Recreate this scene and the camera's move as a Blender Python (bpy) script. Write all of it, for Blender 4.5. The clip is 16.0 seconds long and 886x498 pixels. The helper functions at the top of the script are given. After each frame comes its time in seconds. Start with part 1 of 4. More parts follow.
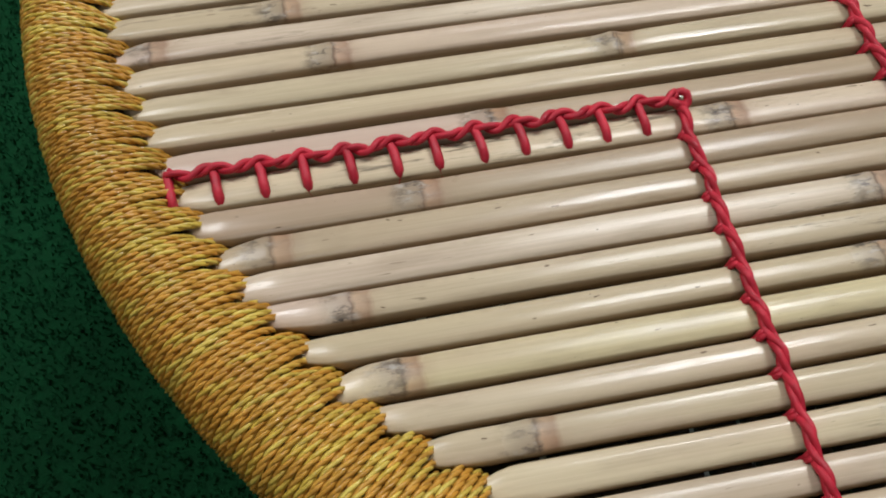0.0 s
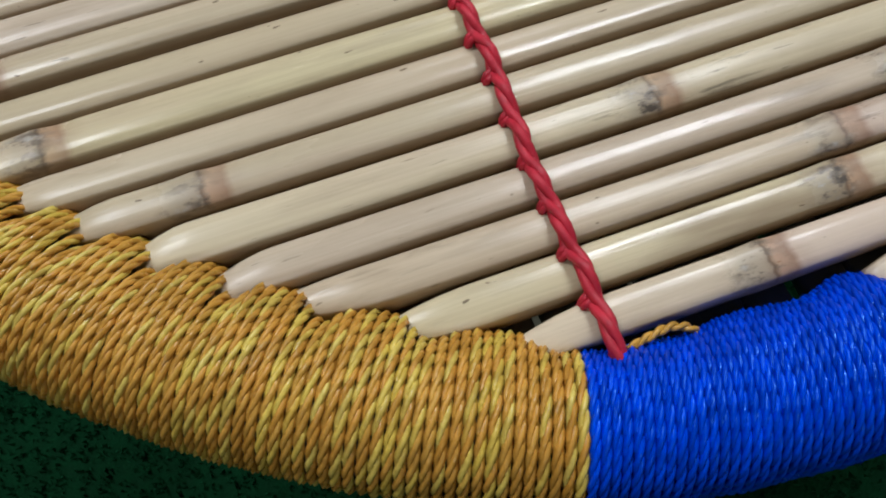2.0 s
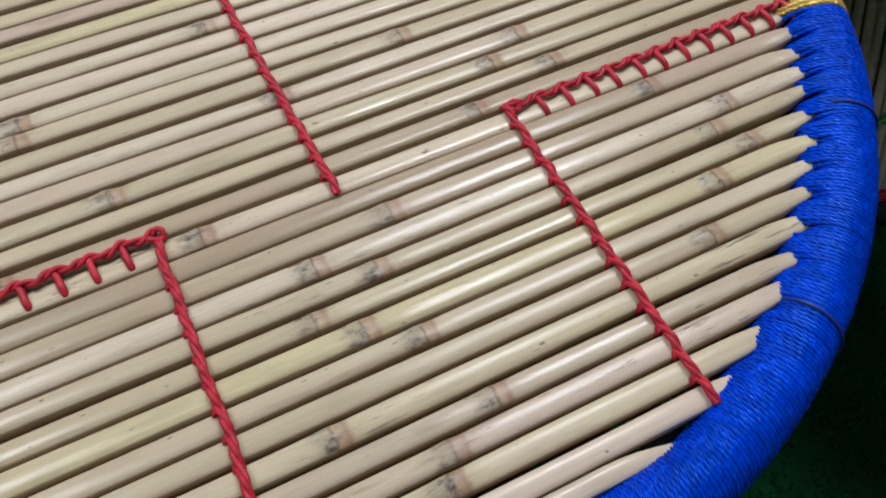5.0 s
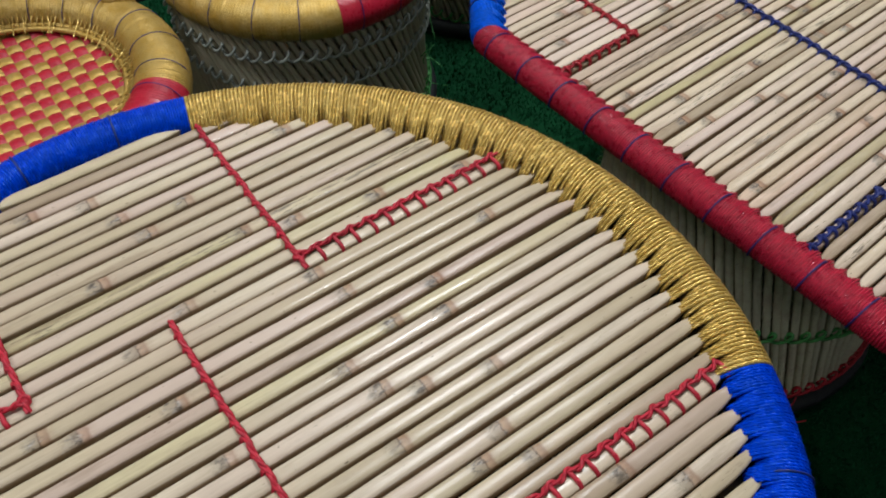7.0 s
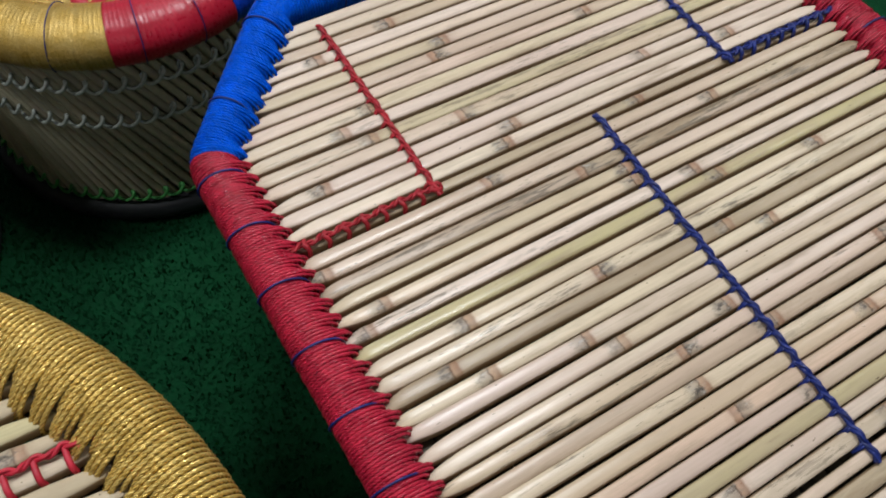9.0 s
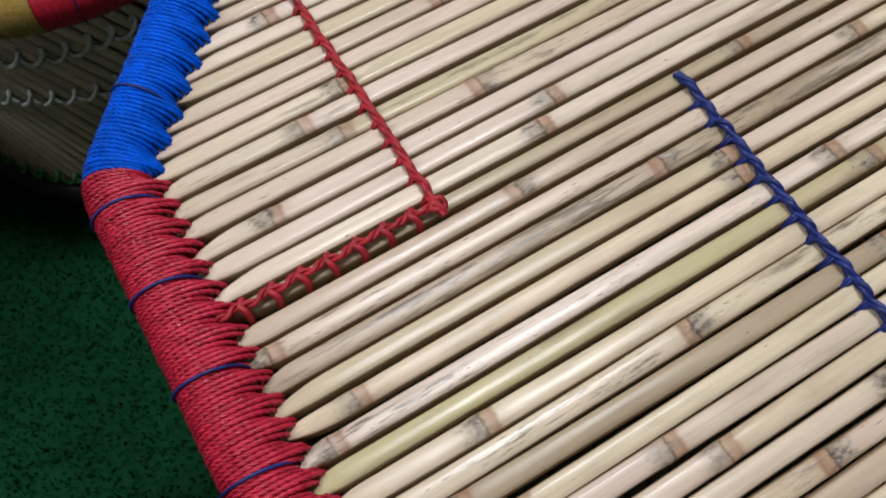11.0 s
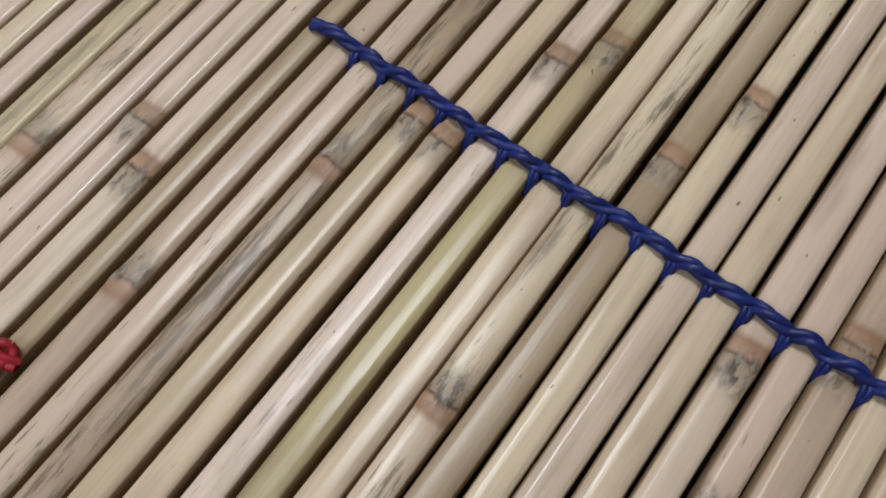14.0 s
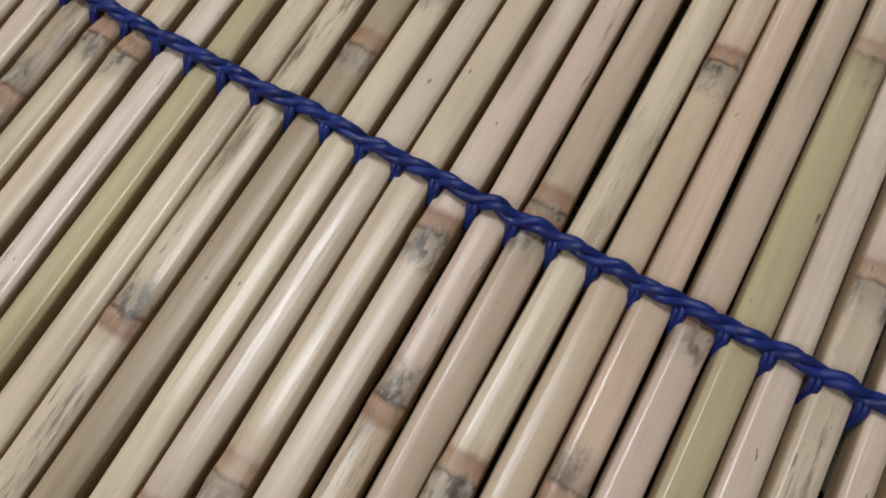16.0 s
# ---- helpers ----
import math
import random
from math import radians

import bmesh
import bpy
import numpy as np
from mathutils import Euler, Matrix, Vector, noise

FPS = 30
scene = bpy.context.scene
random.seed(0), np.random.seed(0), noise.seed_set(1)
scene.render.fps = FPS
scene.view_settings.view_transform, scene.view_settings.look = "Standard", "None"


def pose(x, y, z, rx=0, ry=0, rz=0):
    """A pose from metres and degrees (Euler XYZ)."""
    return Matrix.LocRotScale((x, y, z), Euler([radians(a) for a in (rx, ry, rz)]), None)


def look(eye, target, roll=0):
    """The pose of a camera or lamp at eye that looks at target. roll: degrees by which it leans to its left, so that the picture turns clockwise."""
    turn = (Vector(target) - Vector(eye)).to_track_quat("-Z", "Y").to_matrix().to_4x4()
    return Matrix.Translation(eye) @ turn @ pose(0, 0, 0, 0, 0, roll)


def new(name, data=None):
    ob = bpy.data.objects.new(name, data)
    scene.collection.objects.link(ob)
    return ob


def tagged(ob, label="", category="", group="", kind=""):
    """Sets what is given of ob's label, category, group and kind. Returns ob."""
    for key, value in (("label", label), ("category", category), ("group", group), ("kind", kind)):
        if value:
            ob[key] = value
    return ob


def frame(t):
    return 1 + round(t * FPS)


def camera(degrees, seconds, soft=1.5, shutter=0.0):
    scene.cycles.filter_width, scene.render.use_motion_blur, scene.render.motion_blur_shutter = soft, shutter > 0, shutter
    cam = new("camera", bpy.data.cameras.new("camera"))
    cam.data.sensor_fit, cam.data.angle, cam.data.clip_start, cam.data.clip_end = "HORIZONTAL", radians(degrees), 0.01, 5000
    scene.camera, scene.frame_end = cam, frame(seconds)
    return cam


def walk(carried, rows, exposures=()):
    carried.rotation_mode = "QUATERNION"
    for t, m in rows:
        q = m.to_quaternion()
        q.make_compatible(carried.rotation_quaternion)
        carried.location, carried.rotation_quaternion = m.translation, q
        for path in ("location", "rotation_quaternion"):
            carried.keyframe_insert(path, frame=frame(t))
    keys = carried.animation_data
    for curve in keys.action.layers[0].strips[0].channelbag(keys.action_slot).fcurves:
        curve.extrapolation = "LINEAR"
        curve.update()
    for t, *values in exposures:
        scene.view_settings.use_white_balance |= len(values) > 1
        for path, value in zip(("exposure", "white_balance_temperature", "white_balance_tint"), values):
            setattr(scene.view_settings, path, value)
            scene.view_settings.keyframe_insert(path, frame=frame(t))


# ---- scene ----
cam = camera(58.2, 16.0, soft=1.9)

# time, place, yaw to the left from +y, pitch, roll
PATH = [
    (0.0, -0.2180, -0.2726, 0.7073, -14.35, -62.74, 2.94),
    (0.5, -0.2117, -0.2750, 0.6649, -14.83, -66.64, 0.82),
    (1.0, -0.1948, -0.2857, 0.6461, -16.24, -68.35, 0.55),
    (1.5, -0.1735, -0.3068, 0.6453, -19.45, -68.04, 1.46),
    (2.0, -0.1416, -0.3265, 0.6480, -19.03, -68.82, -1.67),
    (2.5, -0.1213, -0.3340, 0.6423, -18.91, -68.94, -4.22),
    (3.0, -0.1048, -0.3342, 0.6364, -20.93, -70.04, -4.33),
    (3.5, -0.0787, -0.3380, 0.6346, -24.47, -67.90, -3.55),
    (4.0, -0.0696, -0.3503, 0.6677, -28.36, -63.94, -1.32),
    (4.5, -0.0676, -0.3503, 0.7319, -30.54, -61.43, 1.64),
    (5.0, -0.0677, -0.3514, 0.7873, -30.33, -57.61, 2.96),
    (5.2, -0.0661, -0.3485, 0.8049, -30.72, -56.77, 3.46),
    (7.3, -0.0316, -0.2068, 0.9714, -40.28, -51.25, 3.84),
    (7.5, -0.0264, -0.2046, 0.9779, -41.66, -51.02, 4.94),
    (8.0, 0.0085, -0.1929, 0.9903, -43.27, -50.87, 7.12),
    (8.5, 0.1629, -0.1297, 0.9702, -41.39, -52.98, 9.60),
    (9.0, 0.3886, -0.0397, 0.8950, -35.49, -59.23, 8.92),
    (11.5, 0.5214, 0.0737, 0.7629, -25.66, -66.05, -3.56),
    (12.0, 0.5645, 0.0738, 0.7518, -29.16, -66.86, -5.68),
    (12.5, 0.5942, 0.0889, 0.7084, -35.18, -67.46, -7.12),
    (13.0, 0.6069, 0.1147, 0.6759, -39.81, -67.90, -7.87),
    (13.5, 0.6086, 0.1105, 0.6723, -42.26, -67.38, -7.16),
    (14.0, 0.6153, 0.0895, 0.6491, -43.71, -67.77, -6.71),
    (14.5, 0.6214, 0.0710, 0.6349, -45.68, -68.83, -6.08),
    (15.0, 0.6297, 0.0547, 0.6286, -47.92, -69.41, -5.55),
    (15.5, 0.6383, 0.0367, 0.6272, -50.12, -69.42, -5.55),
    (16.0, 0.6421, 0.0152, 0.6297, -52.67, -69.22, -5.40),
]


def shot(x, y, z, yaw, pitch, roll):
    """A camera pose from its heading, tilt and lean."""
    a, b = radians(yaw), radians(pitch)
    ahead = Vector((-math.sin(a) * math.cos(b), math.cos(a) * math.cos(b), math.sin(b)))
    return look(Vector((x, y, z)), Vector((x, y, z)) + ahead, roll)


walk(cam, [(row[0], shot(*row[1:])) for row in PATH],
     [(0.0, 0.10, 6550, 11), (1.2, 0.08, 6450, 11), (2.2, 0.08, 6100, 10), (3.5, 0.10, 5900, 10), (5.2, 0.10, 6150, 10), (7.3, 0.0, 6300, 10),
      (9.0, 0.0, 6300, 10), (11.5, -0.08, 6350, 12), (12.5, -0.43, 6450, 12), (16.0, -0.40, 6450, 11)])

# ---------------------------------------------------------------- world and light
world = bpy.data.worlds.new("world")
world.use_nodes = True
scene.world = world
sky = world.node_tree.nodes.new("ShaderNodeTexSky")
sky.sky_type, sky.sun_disc = "NISHITA", False
sky.sun_elevation, sky.sun_rotation = radians(40), radians(200)
world.node_tree.links.new(sky.outputs[0], world.node_tree.nodes["Background"].inputs[0])
world.node_tree.nodes["Background"].inputs[1].default_value = 0.05


def lamp(name, at, turn, size, power, colour):
    data = bpy.data.lights.new(name, "AREA")
    data.shape, data.size, data.size_y, data.energy, data.color = "RECTANGLE", size[0], size[1], power, colour
    ob = new(name, data)
    ob.matrix_world = pose(*at, *turn)
    return ob


P = 0.014            # one slat and its gap, in metres
TOP = 0.46           # height of the round table's top

# ---------------------------------------------------------------- materials


def material(name):
    m = bpy.data.materials.new(name)
    m.use_nodes = True
    nt = m.node_tree
    return m, nt, nt.nodes["Principled BSDF"]


class Nodes:
    """Short ways to add and join shader nodes."""

    def __init__(self, nt):
        self.nt = nt

    def add(self, kind, **values):
        n = self.nt.nodes.new("ShaderNode" + kind)
        for k, v in values.items():
            n.inputs[k.replace("_", " ")].default_value = v
        return n

    def join(self, a, b):
        self.nt.links.new(a, b)

    def math(self, op, a, b=None):
        n = self.nt.nodes.new("ShaderNodeMath")
        n.operation = op
        for i, v in enumerate((a, b)):
            if v is None:
                continue
            if isinstance(v, (int, float)):
                n.inputs[i].default_value = v
            else:
                self.join(v, n.inputs[i])
        return n.outputs[0]

    def mix(self, fac, a, b, mode="MIX"):
        n = self.nt.nodes.new("ShaderNodeMix")
        n.data_type, n.blend_type = "RGBA", mode
        for i, v in ((0, fac), (6, a), (7, b)):
            if isinstance(v, (int, float)):
                n.inputs[i].default_value = v
            elif isinstance(v, tuple):
                n.inputs[i].default_value = (*v, 1)
            else:
                self.join(v, n.inputs[i])
        return n.outputs[2]

    def ramp(self, fac, stops):
        n = self.nt.nodes.new("ShaderNodeValToRGB")
        el = n.color_ramp.elements
        while len(el) < len(stops):
            el.new(0.5)
        for e, (p, c) in zip(el, stops):
            e.position, e.color = p, (*c, 1) if isinstance(c, tuple) else (c, c, c, 1)
        self.join(fac, n.inputs[0])
        return n.outputs[0]

    def noise(self, vec, scale, detail=3.0, rough=0.55):
        n = self.add("TexNoise", Scale=scale, Detail=detail, Roughness=rough)
        if vec is not None:
            self.join(vec, n.inputs["Vector"])
        return n.outputs["Fac"]

    def coords(self, stretch=(1, 1, 1), shift=None):
        tc = self.nt.nodes.new("ShaderNodeTexCoord")
        mp = self.nt.nodes.new("ShaderNodeMapping")
        mp.inputs["Scale"].default_value = stretch
        self.join(tc.outputs["Object"], mp.inputs["Vector"])
        if shift is not None:
            cm = self.nt.nodes.new("ShaderNodeCombineXYZ")
            for i in range(3):
                self.join(shift, cm.inputs[i])
            self.join(cm.outputs[0], mp.inputs["Location"])
        return mp.outputs[0]

    def bump(self, height, strength, distance, bsdf):
        n = self.add("Bump", Strength=strength, Distance=distance)
        self.join(height, n.inputs["Height"])
        self.join(n.outputs[0], bsdf.inputs["Normal"])


def bamboo(name, tones, nodes_dark=1.0, rough=0.3, worn=0.0):
    """Split cane: pale skin with long fibres, stains, specks and brown rings at its nodes."""
    m, nt, b = material(name)
    g = Nodes(nt)
    info = nt.nodes.new("ShaderNodeObjectInfo")
    rnd = info.outputs["Random"]
    shift = g.math("MULTIPLY", rnd, 37.0)
    base = g.ramp(rnd, tones)
    along = g.coords((9, 60, 60), shift)
    fibre = g.coords((14, 900, 900), shift)
    broad = g.noise(along, 1.0, 4)
    fine = g.noise(fibre, 1.0, 3)
    col = g.mix(g.ramp(broad, [(0.42, 0.0), (0.78, 0.28)]), base, (0.55, 0.46, 0.31))
    col = g.mix(g.ramp(g.noise(g.coords((5, 40, 40), g.math("MULTIPLY", rnd, 91.0)), 1.0, 4), [(0.5, 0.0), (0.72, 0.5)]), col, (0.50, 0.36, 0.28))
    col = g.mix(g.ramp(fine, [(0.35, 0.16), (0.6, 0.0)]), col, (0.30, 0.22, 0.13))
    col = g.mix(g.ramp(g.noise(g.coords((22, 120, 120), g.math("MULTIPLY", rnd, 17.0)), 1.0, 4, 0.6), [(0.48, 0.0), (0.70, 0.42)]), col, (0.36, 0.28, 0.19))
    # each length between two nodes has its own tint
    sg = nt.nodes.new("ShaderNodeAttribute")
    sg.attribute_name = "length_tint"
    col = g.mix(g.ramp(sg.outputs["Fac"], [(0.0, 0.6), (0.35, 0.0), (0.65, 0.0), (1.0, 0.5)]), col, g.ramp(sg.outputs["Fac"], [(0.3, (0.66, 0.50, 0.43)), (0.7, (0.50, 0.40, 0.26))]))
    speck = g.ramp(g.noise(g.coords((140, 420, 420), g.math("MULTIPLY", rnd, 29.0)), 1.0, 2), [(0.735, 0.0), (0.76, 0.8)])
    col = g.mix(speck, col, (0.12, 0.08, 0.05))
    # dark weather streaks on some canes
    some = g.ramp(g.math("FRACT", g.math("MULTIPLY", rnd, 7.3)), [(0.80 - worn * 1.5, 0.10), (0.90 - worn * 1.5, 1.0)])
    streak = g.ramp(g.noise(g.coords((30, 330, 330), g.math("MULTIPLY", rnd, 53.0)), 1.0, 5, 0.68), [(0.575 - worn * 0.3, 0.0), (0.66 - worn * 0.25, 0.8)])
    where = g.ramp(g.noise(g.coords((7, 25, 25), g.math("MULTIPLY", rnd, 71.0)), 1.0, 2), [(0.58 - worn, 0.0), (0.70 - worn, 1.0)])
    col = g.mix(g.math("MULTIPLY", g.math("MULTIPLY", streak, where), some), col, (0.13, 0.105, 0.075))
    # short dark dashes along the fibres
    dash = g.ramp(g.noise(g.coords((75, 620, 620), g.math("MULTIPLY", rnd, 61.0)), 1.0, 2), [(0.70 - worn * 0.2, 0.0), (0.75 - worn * 0.2, 0.65)])
    col = g.mix(g.math("MULTIPLY", dash, some), col, (0.16, 0.12, 0.075))
    stain = g.ramp(g.noise(g.coords((11, 70, 70), g.math("MULTIPLY", rnd, 83.0)), 1.0, 3), [(0.66 - worn * 0.45, 0.0), (0.80 - worn * 0.45, 0.6)])
    col = g.mix(stain, col, (0.24, 0.165, 0.10))
    # nodes: signed distance along the cane in metres
    at = nt.nodes.new("ShaderNodeAttribute")
    at.attribute_name = "node_distance"
    d = g.math("ADD", at.outputs["Fac"], g.math("MULTIPLY", g.math("SUBTRACT", g.noise(g.coords((90, 260, 260), shift), 1.0, 3), 0.5), 0.0032))
    u = g.math("ADD", g.math("MULTIPLY", d, 20.0), 0.5)
    k = nodes_dark
    # some nodes are torn and grey, others only ringed
    bad = g.ramp(g.noise(g.coords((16, 90, 90), g.math("MULTIPLY", rnd, 43.0)), 1.0, 2), [(0.36, 0.4), (0.56, 1.0)])
    # the skin is browned for some way on both sides of a node
    halo = g.math("MULTIPLY", g.ramp(u, [(0.0, 0.0), (0.36, 0.5), (0.6, 0.45), (0.95, 0.0)]), g.ramp(g.noise(g.coords((20, 130, 130), g.math("MULTIPLY", rnd, 23.0)), 1.0, 3), [(0.42, 0.0), (0.66, min(0.35 + worn * 2.0, 0.9))]))
    col = g.mix(halo, col, (0.30, 0.215, 0.14))
    band = g.ramp(u, [(0.26, 0.0), (0.36, 0.40 * k), (0.44, 0.45 * k), (0.48, 0.45 * k), (0.497, 0.74 * k), (0.52, 0.55 * k), (0.585, 0.58 * k), (0.612, 0.62 * k), (0.66, 0.15), (0.76, 0.0)])
    band = g.math("MULTIPLY", band, g.math("ADD", g.math("MULTIPLY", bad, 0.45), 0.55))
    tone = g.ramp(u, [(0.34, (0.30, 0.25, 0.18)), (0.46, (0.24, 0.175, 0.12)), (0.495, (0.11, 0.055, 0.03)), (0.53, (0.40, 0.215, 0.12)), (0.62, (0.27, 0.13, 0.07))])
    col = g.mix(band, col, tone)
    mott = g.ramp(g.noise(g.coords((120, 260, 260), shift), 1.0, 5, 0.65), [(0.47, 0.0), (0.56, 1.0)])
    near = g.ramp(u, [(0.22, 0.0), (0.38, 0.95), (0.5, 0.95), (0.56, 0.3), (0.66, 0.0)])
    grime = g.math("MULTIPLY", g.math("MULTIPLY", mott, near), bad)
    torn = g.noise(g.coords((170, 330, 330), shift), 1.0, 3)
    col = g.mix(grime, col, g.ramp(torn, [(0.38, (0.07, 0.055, 0.043)), (0.52, (0.19, 0.15, 0.115)), (0.66, (0.42, 0.38, 0.33))]))
    # split flanks: browner flesh under the skin, deepened to paint shade in the gaps
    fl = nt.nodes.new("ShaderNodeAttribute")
    fl.attribute_name = "flesh_shade"
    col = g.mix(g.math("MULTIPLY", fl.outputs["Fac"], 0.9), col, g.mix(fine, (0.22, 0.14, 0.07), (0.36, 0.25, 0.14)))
    g.join(col, b.inputs["Base Color"])
    r = g.ramp(broad, [(0.3, rough - 0.04), (0.7, rough + 0.12)])
    r = g.math("ADD", r, g.math("MULTIPLY", band, 0.25))
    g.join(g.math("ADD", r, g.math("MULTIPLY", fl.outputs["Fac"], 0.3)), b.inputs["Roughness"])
    b.inputs["Specular IOR Level"].default_value = 0.30
    g.bump(g.math("ADD", g.math("MULTIPLY", fine, 0.5), g.math("MULTIPLY", broad, 1.5)), 0.22, 0.0007, b)
    return m


def cord(name, tones, rough=0.4, metal=0.0, spec=0.4, tint=(1.0, 1.0, 1.0), soil=0.35):
    """Twisted cord: each ply of its own tone, with fine filaments."""
    m, nt, b = material(name)
    g = Nodes(nt)
    geo = nt.nodes.new("ShaderNodeNewGeometry")
    isle = geo.outputs["Random Per Island"]
    base = g.ramp(isle, tones)
    nz = g.noise(g.coords((1, 1, 1)), 160.0, 3)
    dirt = g.noise(g.coords((1, 1, 1)), 14.0, 3)
    dark = tuple(c * 0.45 for c in tones[0][1])
    col = g.mix(g.ramp(nz, [(0.35, soil * 1.4), (0.6, 0.0)]), base, dark)
    col = g.mix(g.ramp(dirt, [(0.5, 0.0), (0.75, soil)]), col, dark)
    g.join(col, b.inputs["Base Color"])
    g.join(g.ramp(nz, [(0.3, rough - 0.1), (0.7, rough + 0.15)]), b.inputs["Roughness"])
    b.inputs["Metallic"].default_value = metal
    b.inputs["Specular IOR Level"].default_value = spec
    b.inputs["Specular Tint"].default_value = (*tint, 1.0)
    g.bump(g.noise(g.coords((1, 1, 1)), 900.0, 2), 0.4, 0.0004, b)
    return m


def plain(name, colour, second, scale, rough, metal=0.0, bump=0.3, dist=0.001):
    m, nt, b = material(name)
    g = Nodes(nt)
    c = g.coords()
    n1, n2 = g.noise(c, scale, 4), g.noise(c, scale * 9, 3)
    col = g.mix(g.ramp(n1, [(0.35, 0.0), (0.7, 1.0)]), colour, second)
    col = g.mix(g.ramp(n2, [(0.4, 0.35), (0.65, 0.0)]), col, tuple(v * 0.5 for v in colour))
    g.join(col, b.inputs["Base Color"])
    g.join(g.ramp(n2, [(0.3, max(rough - 0.12, 0.02)), (0.7, min(rough + 0.12, 1.0))]), b.inputs["Roughness"])
    b.inputs["Metallic"].default_value = metal
    g.bump(n2, bump, dist, b)
    return m


TONES = [(0.0, (0.50, 0.385, 0.28)), (0.12, (0.58, 0.48, 0.33)), (0.25, (0.66, 0.55, 0.42)), (0.36, (0.62, 0.53, 0.32)), (0.48, (0.69, 0.57, 0.44)),
         (0.60, (0.40, 0.30, 0.205)), (0.72, (0.64, 0.53, 0.36)), (0.86, (0.50, 0.38, 0.28)), (1.0, (0.57, 0.48, 0.32))]
TONES2 = [(0.0, (0.50, 0.385, 0.27)), (0.12, (0.60, 0.50, 0.36)), (0.25, (0.70, 0.58, 0.46)), (0.36, (0.58, 0.49, 0.31)), (0.48, (0.72, 0.61, 0.46)),
          (0.60, (0.47, 0.36, 0.245)), (0.72, (0.66, 0.56, 0.37)), (0.84, (0.60, 0.445, 0.30)), (0.88, (0.62, 0.48, 0.36)), (1.0, (0.55, 0.465, 0.29))]
TONES2 = [(p, (1.17 * c[0], 1.14 * c[1], 1.23 * c[2])) for p, c in TONES2]
M_CANE = bamboo("cane", TONES, 1.2, 0.19, 0.05)
M_CANE2 = bamboo("weathered_cane", TONES2, 1.4, 0.20, 0.12)
M_STAIN = bamboo("stained_cane", [(0.0, (0.40, 0.30, 0.20)), (0.5, (0.46, 0.35, 0.24)), (1.0, (0.34, 0.25, 0.165))], 1.4, 0.24, 0.30)
M_OLIVE = bamboo("greenish_cane", [(0.0, (0.56, 0.49, 0.27)), (0.5, (0.50, 0.425, 0.21)), (1.0, (0.60, 0.52, 0.31))], 1.2, 0.20, 0.20)
# far darker than bare cane: shade of the gaps put into the colour
M_UNDER = plain("shaded_under_cane", (0.055, 0.042, 0.027), (0.10, 0.078, 0.05), 40, 0.7)
M_REED = bamboo("grey_reed", [(0.0, (0.34, 0.32, 0.22)), (0.5, (0.46, 0.43, 0.30)), (1.0, (0.30, 0.285, 0.21))], 0.5, 0.55)
M_PALE = bamboo("pale_reed", [(0.0, (0.56, 0.54, 0.37)), (0.5, (0.66, 0.63, 0.45)), (1.0, (0.50, 0.48, 0.36))], 0.5, 0.5)
M_YELLOW = cord("yellow_cord", [(0.0, (0.56, 0.265, 0.035)), (0.35, (0.62, 0.315, 0.05)), (0.66, (0.60, 0.33, 0.055)), (0.72, (0.66, 0.47, 0.07)), (1.0, (0.70, 0.55, 0.12))], 0.24)
M_GOLD = cord("gold_cord", [(0.0, (0.62, 0.40, 0.085)), (0.5, (0.76, 0.54, 0.16)), (1.0, (0.56, 0.35, 0.07))], 0.20, 0.4, soil=0.2)
M_BLUE = cord("blue_cord", [(0.0, (0.0006, 0.050, 0.62)), (0.5, (0.0006, 0.064, 0.76)), (1.0, (0.0006, 0.040, 0.50))], 0.19, spec=0.6, tint=(0.15, 0.5, 1.0))
M_SKY = cord("bright_blue_cord", [(0.0, (0.003, 0.10, 0.68)), (0.5, (0.004, 0.125, 0.80)), (1.0, (0.003, 0.085, 0.56))], 0.34, spec=0.3, tint=(0.12, 0.40, 1.0))
M_RED = cord("crimson_cord", [(0.0, (0.50, 0.015, 0.045)), (0.5, (0.60, 0.022, 0.06)), (1.0, (0.43, 0.013, 0.038))], 0.30)
M_STITCH = cord("red_stitch", [(0.0, (0.50, 0.015, 0.035)), (1.0, (0.60, 0.025, 0.05))], 0.5)
M_STITCH2 = cord("dark_red_stitch", [(0.0, (0.36, 0.012, 0.02)), (1.0, (0.44, 0.018, 0.03))], 0.5)
M_NAVY = cord("navy_stitch", [(0.0, (0.008, 0.018, 0.13)), (1.0, (0.012, 0.028, 0.20))], 0.42)
M_TWINE = cord("pale_twine", [(0.0, (0.34, 0.37, 0.33)), (1.0, (0.46, 0.49, 0.44))], 0.35)
M_GREEN = cord("green_twine", [(0.0, (0.04, 0.22, 0.06)), (1.0, (0.08, 0.32, 0.08))], 0.4)
M_GOLDRIB = plain("gold_ribbon", (0.50, 0.31, 0.055), (0.60, 0.41, 0.13), 60, 0.38, 0.45, 0.7)
M_REDRIB = plain("red_ribbon", (0.50, 0.012, 0.035), (0.40, 0.008, 0.025), 30, 0.35)
M_BLUERIB = plain("blue_ribbon", (0.006, 0.06, 0.62), (0.004, 0.04, 0.45), 30, 0.35)
M_RUBBER = plain("black_rubber", (0.007, 0.008, 0.010), (0.012, 0.013, 0.016), 12, 0.6)
M_DARK = plain("dark_liner", (0.13, 0.12, 0.08), (0.18, 0.165, 0.115), 20, 0.9)
M_CARPET = plain("green_carpet", (0.003, 0.036, 0.012), (0.005, 0.052, 0.018), 9, 0.95, 0.0, 1.0, 0.004)
M_BLADE = plain("green_pile", (0.0045, 0.055, 0.019), (0.010, 0.090, 0.034), 40, 0.8)
